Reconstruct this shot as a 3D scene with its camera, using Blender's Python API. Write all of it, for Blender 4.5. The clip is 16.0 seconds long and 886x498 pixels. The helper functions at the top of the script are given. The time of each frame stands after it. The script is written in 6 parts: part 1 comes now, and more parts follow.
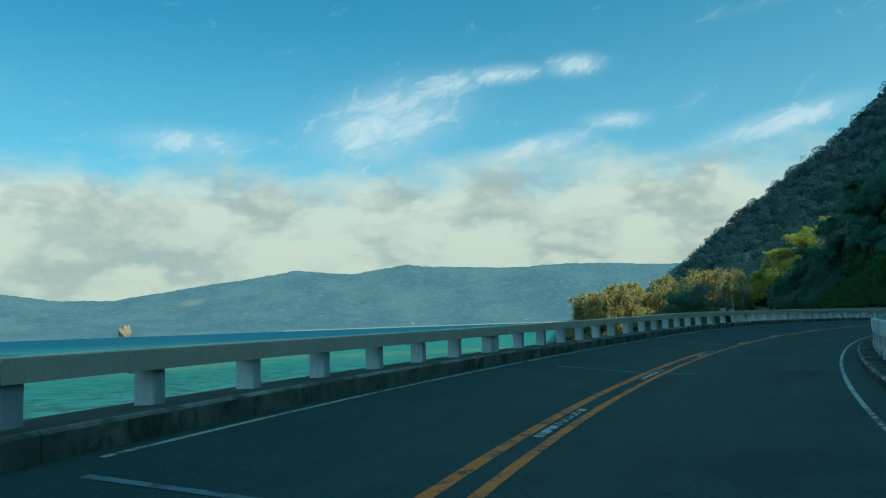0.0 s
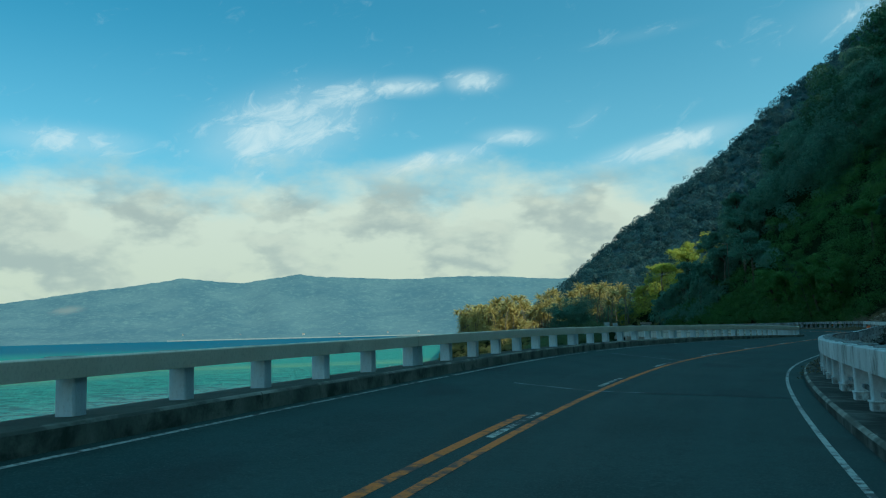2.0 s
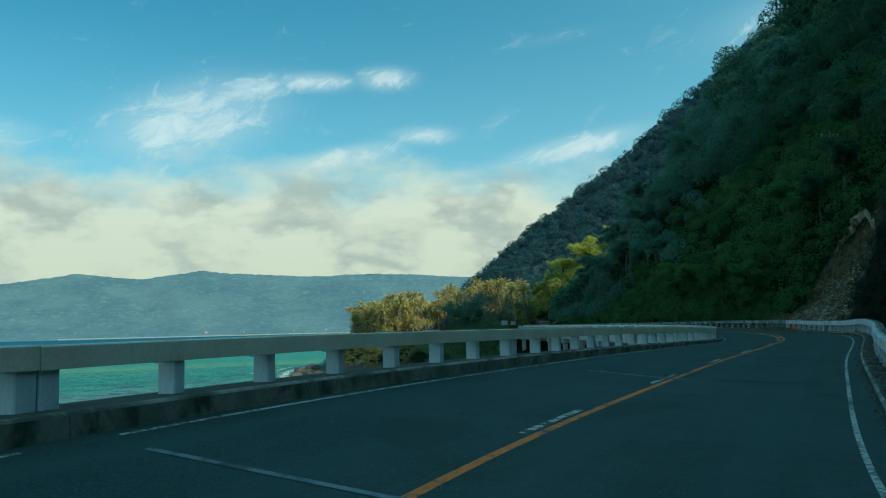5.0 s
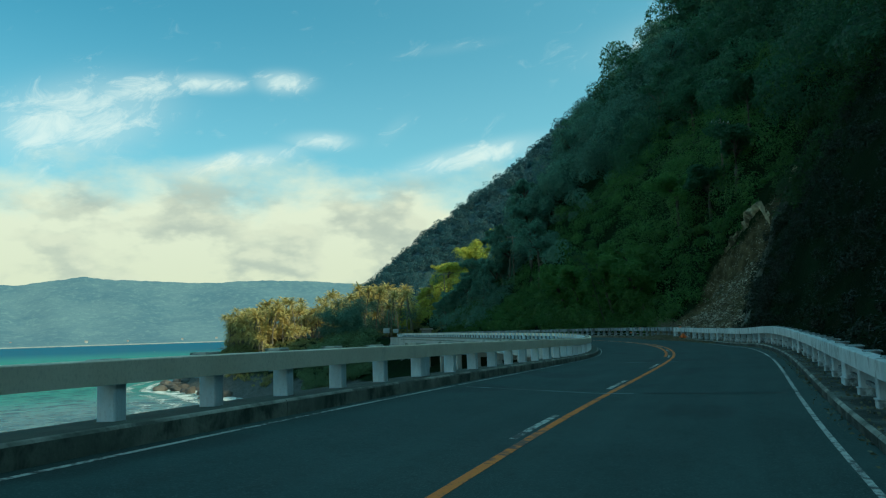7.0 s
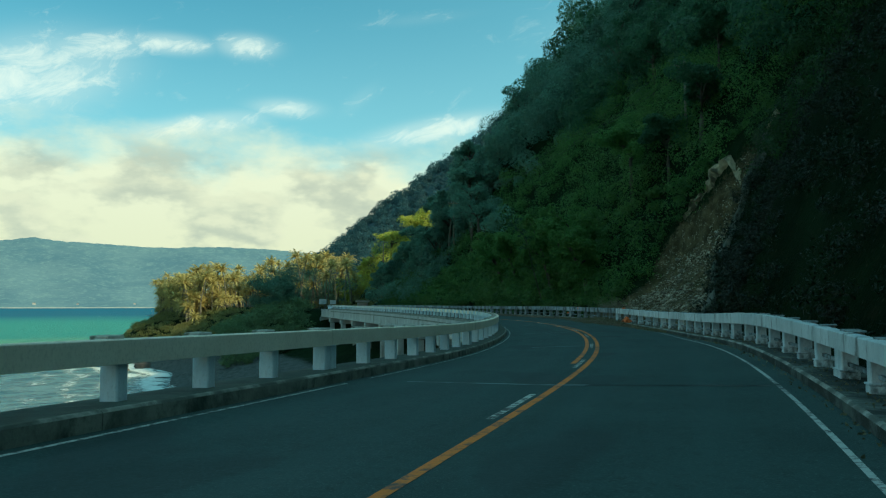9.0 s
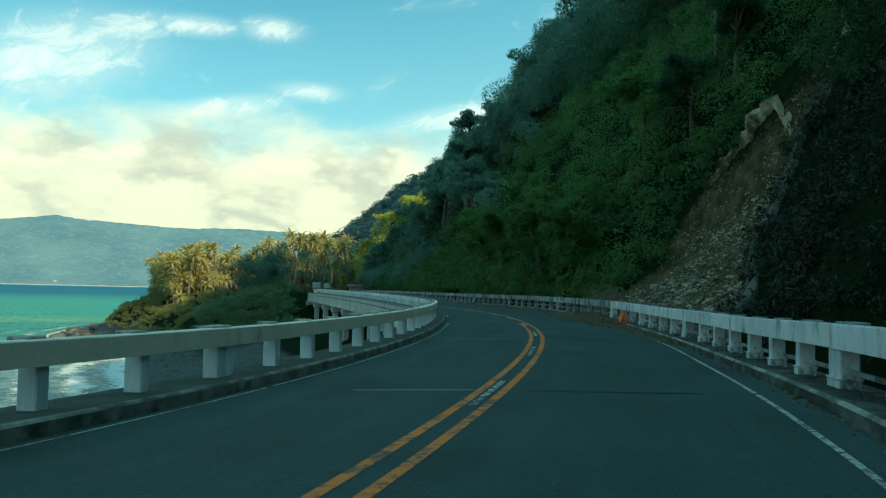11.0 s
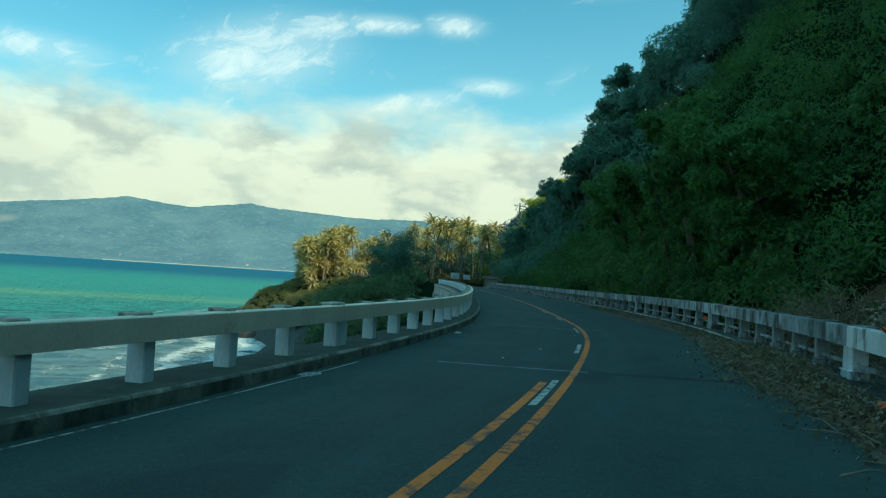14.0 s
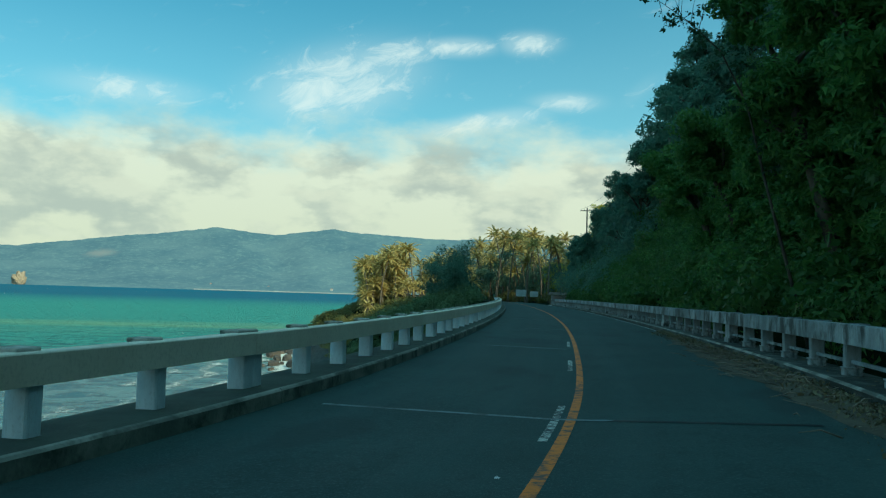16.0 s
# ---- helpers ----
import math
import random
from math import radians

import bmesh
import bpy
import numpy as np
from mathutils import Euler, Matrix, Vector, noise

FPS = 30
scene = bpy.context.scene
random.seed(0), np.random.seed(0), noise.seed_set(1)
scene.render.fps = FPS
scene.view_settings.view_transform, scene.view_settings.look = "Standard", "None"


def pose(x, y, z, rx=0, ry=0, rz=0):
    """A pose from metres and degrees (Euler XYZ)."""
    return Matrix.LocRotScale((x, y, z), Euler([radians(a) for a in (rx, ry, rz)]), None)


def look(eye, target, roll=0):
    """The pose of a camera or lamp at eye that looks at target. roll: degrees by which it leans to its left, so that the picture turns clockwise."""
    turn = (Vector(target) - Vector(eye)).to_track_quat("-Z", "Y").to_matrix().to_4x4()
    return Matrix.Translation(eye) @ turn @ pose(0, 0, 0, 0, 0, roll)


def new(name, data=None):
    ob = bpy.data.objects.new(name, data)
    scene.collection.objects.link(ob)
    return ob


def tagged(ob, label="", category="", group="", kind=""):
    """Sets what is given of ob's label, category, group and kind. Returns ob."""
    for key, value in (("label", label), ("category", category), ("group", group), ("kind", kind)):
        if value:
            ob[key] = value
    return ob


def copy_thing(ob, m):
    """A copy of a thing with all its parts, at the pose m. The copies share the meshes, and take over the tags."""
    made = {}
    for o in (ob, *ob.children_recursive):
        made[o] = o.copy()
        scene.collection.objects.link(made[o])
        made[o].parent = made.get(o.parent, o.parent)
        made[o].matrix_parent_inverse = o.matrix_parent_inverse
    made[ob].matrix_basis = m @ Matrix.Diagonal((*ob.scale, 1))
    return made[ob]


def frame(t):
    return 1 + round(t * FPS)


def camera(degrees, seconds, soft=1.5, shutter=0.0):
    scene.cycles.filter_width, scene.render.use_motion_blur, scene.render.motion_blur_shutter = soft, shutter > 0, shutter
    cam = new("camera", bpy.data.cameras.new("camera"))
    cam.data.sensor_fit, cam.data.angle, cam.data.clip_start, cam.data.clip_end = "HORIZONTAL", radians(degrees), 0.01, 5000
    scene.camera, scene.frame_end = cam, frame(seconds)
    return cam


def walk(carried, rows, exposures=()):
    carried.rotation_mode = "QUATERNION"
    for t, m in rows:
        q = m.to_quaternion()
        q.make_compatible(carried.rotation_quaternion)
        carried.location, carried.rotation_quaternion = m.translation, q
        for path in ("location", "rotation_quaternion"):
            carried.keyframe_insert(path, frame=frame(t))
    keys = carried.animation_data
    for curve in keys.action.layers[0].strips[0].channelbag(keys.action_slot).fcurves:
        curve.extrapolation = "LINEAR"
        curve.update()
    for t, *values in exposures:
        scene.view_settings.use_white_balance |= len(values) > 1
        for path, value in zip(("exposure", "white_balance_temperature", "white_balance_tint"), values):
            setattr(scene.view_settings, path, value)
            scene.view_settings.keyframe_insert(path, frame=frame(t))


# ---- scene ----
# ---------- the drive ----------
cam = camera(58.2, 16.0, soft=1.2)
PATH = [
    (0.0, -0.000, -0.000, 1.250, 95.250, 1.954, -4.255),
    (0.5, 1.375, 3.087, 1.261, 95.116, 1.678, -6.032),
    (1.0, 3.109, 6.649, 1.270, 95.650, 1.354, -8.017),
    (1.5, 4.864, 10.108, 1.289, 95.812, 1.190, -10.062),
    (2.0, 6.744, 13.629, 1.310, 95.866, 1.387, -11.882),
    (2.5, 8.707, 17.176, 1.348, 96.265, 1.174, -13.246),
    (3.0, 10.719, 20.686, 1.374, 96.912, 0.531, -14.129),
    (5.5, 21.999, 37.056, 1.438, 95.389, 1.506, -20.107),
    (6.0, 24.611, 40.213, 1.484, 96.036, 1.486, -22.206),
    (6.5, 27.090, 43.032, 1.453, 95.833, 1.603, -23.820),
    (7.0, 29.877, 45.983, 1.501, 95.889, 1.705, -25.659),
    (7.5, 32.812, 49.021, 1.509, 95.287, 1.774, -26.985),
    (8.0, 35.768, 51.936, 1.493, 94.700, 1.446, -27.844),
    (8.5, 38.811, 55.013, 1.538, 94.280, 0.743, -28.378),
    (9.0, 41.917, 58.067, 1.552, 93.931, 0.013, -28.592),
    (11.5, 56.913, 73.460, 1.552, 93.085, -2.209, -26.265),
    (12.0, 59.820, 76.911, 1.544, 93.805, -2.751, -24.252),
    (12.5, 62.588, 80.197, 1.557, 93.923, -3.220, -21.715),
    (13.0, 65.069, 83.567, 1.523, 93.508, -3.638, -19.268),
    (13.5, 67.730, 87.490, 1.551, 93.115, -3.700, -16.926),
    (14.0, 70.197, 91.205, 1.564, 92.053, -3.743, -14.851),
    (14.5, 72.592, 95.049, 1.585, 92.134, -3.404, -13.346),
    (15.0, 74.933, 99.297, 1.557, 92.332, -2.602, -12.013),
    (15.5, 77.099, 103.515, 1.574, 92.876, -2.123, -10.461),
    (16.0, 79.185, 107.630, 1.579, 93.177, -1.823, -8.811),
]
EXPOSURES = [(0.0, -0.14, 4860.0, -5.0), (3.0, -0.07, 5000.0, -6.0), (5.5, -0.05, 5200.0, -6.0), (6.3, 0.04, 5350.0, -6.5), (7.0, 0.12, 5450.0, -7.0), (7.5, 0.22, 5500.0, -7.5), (9.0, 0.24, 5700.0, -9.0), (11.5, 0.50, 5800.0, -9.0), (12.0, 0.42, 5750.0, -9.0), (12.5, 0.44, 5700.0, -9.0), (13.0, 0.30, 5400.0, -8.0), (14.0, 0.27, 5300.0, -8.0), (15.0, 0.17, 5300.0, -7.0), (16.0, 0.08, 5300.0, -7.0)]
walk(cam, [(t, pose(*p)) for t, *p in PATH], EXPOSURES)

# ---------- world, sun ----------
SUN_BEARING, SUN_HEIGHT = 142.0, 35.0
world = bpy.data.worlds.new("world")
scene.world = world
world.use_nodes = True


class Nodes:
    """Short forms for building node trees."""

    def __init__(self, tree):
        self.t = tree
        tree.nodes.clear()

    def n(self, kind, inputs=None, operation=None, clamp=False, blend=None, smooth=False, uv=None):
        node = self.t.nodes.new(kind)
        if operation:
            node.operation = operation
        if clamp:
            node.use_clamp = True
        if blend:
            node.data_type, node.blend_type = "RGBA", blend
        if smooth:
            node.interpolation_type = "SMOOTHSTEP"
        if uv:
            node.uv_map = uv
        for k, v in (inputs or {}).items():
            if isinstance(v, bpy.types.NodeSocket):
                self.t.links.new(v, node.inputs[k])
            else:
                node.inputs[k].default_value = v
        return node

    def math(self, op, a, b=0.0, c=0.0, clamp=False):
        return self.n("ShaderNodeMath", {0: a, 1: b, 2: c}, operation=op, clamp=clamp).outputs[0]

    def mix(self, f, a, b, blend="MIX"):
        return self.n("ShaderNodeMix", {0: f, 6: a, 7: b}, blend=blend).outputs[2]

    def noise(self, v, scale, detail=4.0, rough=0.55, distort=0.0):
        return self.n("ShaderNodeTexNoise", {"Vector": v, "Scale": scale, "Detail": detail, "Roughness": rough, "Distortion": distort}).outputs[0]

    def step(self, x, lo, hi):
        return self.n("ShaderNodeMapRange", {0: x, 1: lo, 2: hi, 3: 0.0, 4: 1.0}, smooth=True).outputs[0]

    def scaled(self, v, sx, sy, sz):
        return self.n("ShaderNodeMapping", {0: v, 3: (sx, sy, sz)}).outputs[0]


def build_world():
    w = Nodes(world.node_tree)
    sky = w.n("ShaderNodeTexSky")
    sky.sky_type, sky.sun_disc = "NISHITA", False
    sky.sun_elevation, sky.sun_rotation = radians(SUN_HEIGHT), radians(SUN_BEARING)
    sky.air_density, sky.dust_density, sky.ozone_density = 1.0, 0.6, 2.0
    way = w.n("ShaderNodeTexCoord").outputs["Generated"]
    xyz = w.n("ShaderNodeSeparateXYZ", {0: way})
    az = w.math("MULTIPLY", w.math("ARCTAN2", xyz.outputs[0], xyz.outputs[1]), 57.2958)
    el = w.math("MULTIPLY", w.math("ARCSINE", xyz.outputs[2]), 57.2958)
    flat = w.n("ShaderNodeCombineXYZ", {0: az, 1: w.math("MULTIPLY", el, 2.0), 2: 0.0}).outputs[0]
    # low bank of cumulus over the far coast: soft lumps, lit from above, greyer below
    plain = w.n("ShaderNodeCombineXYZ", {0: az, 1: w.math("MULTIPLY", el, 1.9), 2: 0.0}).outputs[0]
    raised = w.n("ShaderNodeCombineXYZ", {0: w.math("ADD", az, 0.5), 1: w.math("MULTIPLY_ADD", el, 1.9, 1.5), 2: 0.0}).outputs[0]
    big = w.noise(flat, 0.05, 3.0, 0.5)
    fine = w.noise(plain, 0.20, 7.0, 0.58)
    top = w.math("ADD", w.math("ADD", el, w.math("MULTIPLY", w.math("SUBTRACT", big, 0.5), -7.0)),
                 w.math("MULTIPLY", w.math("SUBTRACT", fine, 0.5), -6.0))
    bank = w.math("MULTIPLY", w.step(top, 13.0, 8.2), 0.93)
    thin = w.math("MULTIPLY", w.step(el, 24.0, 7.0), 0.3)
    here, above = w.noise(plain, 0.15, 7.0, 0.52), w.noise(raised, 0.15, 7.0, 0.52)
    under = w.math("SUBTRACT", above, here)
    mass = w.step(w.math("MULTIPLY_ADD", w.math("SUBTRACT", big, 0.5), 0.35, here), 0.43, 0.56)
    grey = w.math("MULTIPLY", w.math("MULTIPLY_ADD", w.step(under, -0.14, 0.08), 0.62, 0.38), mass)
    grey = w.math("MULTIPLY", grey, w.math("MULTIPLY", w.step(el, 13.0, 9.5), w.math("MULTIPLY_ADD", w.step(el, -1.0, 4.0), 0.5, 0.5)))
    cream = w.mix(w.step(el, 2.0, 11.0), (0.80, 0.70, 0.46, 1), (0.88, 0.78, 0.54, 1))
    cream = w.mix(w.math("MULTIPLY", w.math("MULTIPLY", w.step(under, 0.02, -0.10), mass), 0.8), cream, (0.96, 0.82, 0.54, 1))
    bank_colour = w.mix(w.math("MULTIPLY", grey, 0.95), cream, (0.53, 0.49, 0.37, 1))
    # wisps higher up: place, half length, half height, slope
    wisps = 0.0
    turned = w.n("ShaderNodeCombineXYZ", {0: w.math("MULTIPLY_ADD", el, 0.45, w.math("MULTIPLY", az, 0.9)), 1: w.math("MULTIPLY_ADD", az, -0.9, w.math("MULTIPLY", el, 2.1)), 2: 3.0}).outputs[0]
    torn = w.noise(turned, 0.36, 8.0, 0.66, 0.7)
    for a, e, la, lh, tilt, strength in ((0.8, 14.5, 5.6, 2.5, 0.22, 1.12), (4.2, 16.5, 3.6, 1.1, 0.20, 1.08), (9.2, 17.4, 2.8, 0.65, 0.03, 1.15),
                                         (14.5, 17.7, 2.0, 0.75, 0.0, 1.15), (11.0, 12.1, 4.6, 0.75, 0.20, 1.15), (17.2, 13.7, 2.4, 0.65, 0.0, 0.95),
                                         (28.0, 12.4, 5.0, 0.85, 0.18, 1.15), (-13.5, 12.9, 5.0, 1.0, 0.0, 0.8), (26.8, 20.0, 4.5, 0.5, 0.1, 0.25), (22.5, 14.5, 1.6, 0.8, 0.6, 0.3),
                                         (-34.0, 15.0, 7.0, 1.5, 0.1, 0.8), (48.0, 20.0, 9.0, 2.0, 0.1, 0.9), (-60.0, 22.0, 12.0, 3.0, 0.0, 0.9)):
        da = w.math("SUBTRACT", az, a)
        de = w.math("SUBTRACT", w.math("SUBTRACT", el, e), w.math("MULTIPLY", da, tilt))
        r = w.math("ADD", w.math("POWER", w.math("DIVIDE", da, la), 2.0), w.math("POWER", w.math("DIVIDE", de, lh), 2.0))
        blob = w.math("MULTIPLY", w.math("EXPONENT", w.math("MULTIPLY", r, -0.9)), strength)
        wisps = w.math("MAXIMUM", blob, wisps)
    wisp = w.math("MULTIPLY", w.step(w.math("MULTIPLY_ADD", w.math("SUBTRACT", torn, 0.5), 2.1, w.math("SUBTRACT", wisps, 0.15)), 0.05, 1.25), 0.85)
    wisp = w.math("MAXIMUM", wisp, w.math("MULTIPLY", w.step(wisps, 0.03, 0.9), 0.30))
    blue = w.mix(1.0, sky.outputs[0], (0.50 * SKY_GAIN, 1.08 * SKY_GAIN, 0.90 * SKY_GAIN, 1), "MULTIPLY")
    # bright haze in the part of the sky round the sun
    to_sun = (math.sin(radians(SUN_BEARING)) * math.cos(radians(SUN_HEIGHT)), math.cos(radians(SUN_BEARING)) * math.cos(radians(SUN_HEIGHT)), math.sin(radians(SUN_HEIGHT)))
    near_sun = w.math("MULTIPLY_ADD", w.n("ShaderNodeVectorMath", {0: way, 1: to_sun}, operation="DOT_PRODUCT").outputs["Value"], 0.5, 0.5)
    blue = w.mix(w.math("POWER", near_sun, 2.6), blue, (0.43, 0.64, 0.59, 1), "ADD")
    col = w.mix(thin, blue, (0.60, 0.74, 0.70, 1))
    col = w.mix(wisp, col, (0.86, 0.84, 0.72, 1))
    col = w.mix(bank, col, bank_colour)
    bg = w.n("ShaderNodeBackground", {0: col, 1: 1.0})
    out = w.n("ShaderNodeOutputWorld", {0: bg.outputs[0]})


SKY_GAIN = 0.108
build_world()

lamp = bpy.data.lights.new("sun", "SUN")
lamp.energy, lamp.angle, lamp.color = 5.0, radians(0.6), (1.0, 0.76, 0.45)
sun = new("sun", lamp)
_b, _h = radians(SUN_BEARING), radians(SUN_HEIGHT)
sun.matrix_world = look(Vector((math.sin(_b) * math.cos(_h), math.cos(_b) * math.cos(_h), math.sin(_h))) * 900, (0, 0, 0))


# ---------- materials ----------
def material(name, dark, light, scale=4.0, rough=0.8, bump=0.2, bump_scale=40.0, spots=None, spot_scale=1.0, spot_range=(0.55, 0.7), stretch=(1, 1, 1), spec=0.5, metal=0.0, piece=0.0):
    """A two-tone grained surface; spots: a third colour in patches; piece: brightness change from piece to piece."""
    m = bpy.data.materials.new(name)
    m.use_nodes = True
    k = Nodes(m.node_tree)
    at = k.scaled(k.n("ShaderNodeTexCoord").outputs["Object"], *stretch)
    coarse, grain = k.noise(at, scale, 5.0, 0.6), k.noise(at, bump_scale, 3.0, 0.6)
    col = k.mix(k.step(coarse, 0.3, 0.7), (*dark, 1), (*light, 1))
    col = k.mix(k.math("MULTIPLY", k.step(grain, 0.45, 0.75), 0.35), col, (*[c * 0.55 for c in dark], 1))
    if spots:
        col = k.mix(k.step(k.noise(at, spot_scale, 6.0, 0.65, 0.3), *spot_range), col, (*spots, 1))
    if piece:
        r = k.n("ShaderNodeObjectInfo").outputs["Random"]
        col = k.mix(1.0, col, k.n("ShaderNodeCombineColor", {0: (v := k.math("MULTIPLY_ADD", r, piece, 1.0 - piece / 2)), 1: v, 2: v}).outputs[0], "MULTIPLY")
    height = k.n("ShaderNodeBump", {"Strength": bump, "Distance": 0.02, "Height": k.math("ADD", grain, coarse)}).outputs[0]
    b = k.n("ShaderNodeBsdfPrincipled", {"Base Color": col, "Roughness": rough, "Metallic": metal, "Normal": height, "Specular IOR Level": spec})
    k.n("ShaderNodeOutputMaterial", {0: b.outputs[0]})
    return m


def leaf_material(name, dark, light, third, through_light=0.35):
    """Foliage: each leaf or clump has its own tone, and some light passes through it."""
    m = bpy.data.materials.new(name)
    m.use_nodes = True
    k = Nodes(m.node_tree)
    r = k.n("ShaderNodeNewGeometry").outputs["Random Per Island"]
    at = k.n("ShaderNodeTexCoord").outputs["Object"]
    wide = k.noise(at, 0.09, 3.0, 0.6)
    col = k.mix(r, (*dark, 1), (*light, 1))
    col = k.mix(k.step(wide, 0.42, 0.68), col, (*third, 1))
    crown = k.n("ShaderNodeAttribute")
    crown.attribute_name = "tone"
    gain = k.math("MULTIPLY_ADD", crown.outputs["Fac"], 0.7, 0.75)
    col = k.mix(1.0, col, k.n("ShaderNodeCombineColor", {0: gain, 1: gain, 2: gain}).outputs[0], "MULTIPLY")
    a = k.n("ShaderNodeBsdfPrincipled", {"Base Color": col, "Roughness": 0.55, "Specular IOR Level": 0.3})
    b = k.n("ShaderNodeBsdfTranslucent", {0: k.mix(0.5, col, (*light, 1))})
    k.n("ShaderNodeOutputMaterial", {0: k.n("ShaderNodeMixShader", {0: through_light, 1: a.outputs[0], 2: b.outputs[0]}).outputs[0]})
    return m


def sea_material():
    m = bpy.data.materials.new("sea_water")
    m.use_nodes = True
    k = Nodes(m.node_tree)
    at = k.n("ShaderNodeTexCoord").outputs["Object"]
    xyz = k.n("ShaderNodeSeparateXYZ", {0: at})
    # depth of water: shallow along the near shore, deep out in the bay
    off = k.n("ShaderNodeVectorMath", {0: at, 1: (95.0, 180.0, 0.0)}, operation="DISTANCE").outputs["Value"]
    wob = k.noise(k.scaled(at, 1.0, 0.35, 1.0), 0.006, 5.0, 0.6)
    far = k.math("MULTIPLY_ADD", k.math("SUBTRACT", wob, 0.5), 230.0, off)
    # pale grey by the beach: cloud reflections on the water put into the colour
    col = k.mix(k.step(k.math("MULTIPLY_ADD", k.math("SUBTRACT", wob, 0.5), 90.0, off), 95.0, 165.0), (0.095, 0.175, 0.172, 1), (0.052, 0.228, 0.192, 1))
    plume = k.math("MULTIPLY", k.step(far, 225.0, 285.0), k.step(far, 385.0, 320.0))
    col = k.mix(k.math("MULTIPLY", k.math("MULTIPLY", plume, 0.6), k.step(k.noise(k.scaled(at, 0.3, 1.0, 1.0), 0.010, 4.0, 0.55), 0.36, 0.6)), col, (0.17, 0.32, 0.17, 1))
    col = k.mix(k.step(far, 560.0, 1300.0), col, (0.016, 0.100, 0.165, 1))
    caps = k.math("MULTIPLY", k.step(k.noise(k.scaled(at, 1.0, 0.45, 1.0), 0.16, 5.0, 0.7, 0.6), 0.700, 0.735), k.step(k.noise(at, 0.02, 2.0), 0.42, 0.6))
    col = k.mix(caps, col, (0.75, 0.78, 0.72, 1))
    # darker wave troughs, their shading put into the colour
    chop = k.noise(k.scaled(at, 0.55, 1.0, 1.0), 0.22, 5.0, 0.68, 0.8)
    col = k.mix(k.math("MULTIPLY", k.step(chop, 0.44, 0.60), k.step(far, 420.0, 60.0)), col, (0.010, 0.058, 0.068, 1))
    wave = k.math("ADD", k.noise(k.scaled(at, 1.0, 0.5, 1.0), 0.35, 6.0, 0.62, 0.5), k.math("MULTIPLY", k.noise(at, 0.07, 3.0), 1.2))
    nrm = k.n("ShaderNodeBump", {"Strength": 1.0, "Distance": 2.6, "Height": wave}).outputs[0]
    body = k.n("ShaderNodeBsdfDiffuse", {0: col, "Normal": nrm})
    gloss = k.n("ShaderNodeBsdfGlossy", {0: (0.9, 0.95, 1.0, 1), "Roughness": 0.25, "Normal": nrm})
    k.n("ShaderNodeOutputMaterial", {0: k.n("ShaderNodeMixShader", {0: k.math("MULTIPLY_ADD", k.step(off, 200.0, 110.0), 0.16, 0.10), 1: body.outputs[0], 2: gloss.outputs[0]}).outputs[0]})
    return m


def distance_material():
    """Forested slopes some kilometres off, a far backdrop; the bay's haze is put in as bluish colour and faint glow."""
    m = bpy.data.materials.new("hazed_far_slopes")
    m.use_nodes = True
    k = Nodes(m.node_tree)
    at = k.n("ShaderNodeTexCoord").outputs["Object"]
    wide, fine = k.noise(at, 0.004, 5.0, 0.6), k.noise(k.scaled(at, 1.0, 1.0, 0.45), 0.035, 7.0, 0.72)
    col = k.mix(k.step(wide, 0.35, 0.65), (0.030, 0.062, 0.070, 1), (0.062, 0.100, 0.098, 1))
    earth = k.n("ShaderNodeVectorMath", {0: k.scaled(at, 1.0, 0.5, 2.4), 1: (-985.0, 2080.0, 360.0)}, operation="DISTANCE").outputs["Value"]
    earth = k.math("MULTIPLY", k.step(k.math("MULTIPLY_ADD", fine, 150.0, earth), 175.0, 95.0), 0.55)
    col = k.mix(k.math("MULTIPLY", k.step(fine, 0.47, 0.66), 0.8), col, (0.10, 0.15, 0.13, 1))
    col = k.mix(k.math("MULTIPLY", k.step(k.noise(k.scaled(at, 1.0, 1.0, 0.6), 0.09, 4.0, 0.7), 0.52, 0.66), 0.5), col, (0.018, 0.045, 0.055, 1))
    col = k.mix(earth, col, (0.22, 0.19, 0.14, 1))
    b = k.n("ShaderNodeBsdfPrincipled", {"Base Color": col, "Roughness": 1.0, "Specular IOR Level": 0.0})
    # airlight of the bay, added as an even bluish glow
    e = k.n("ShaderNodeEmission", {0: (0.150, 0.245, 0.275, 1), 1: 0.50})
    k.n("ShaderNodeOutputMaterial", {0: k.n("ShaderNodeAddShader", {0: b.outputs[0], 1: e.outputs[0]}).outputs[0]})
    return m


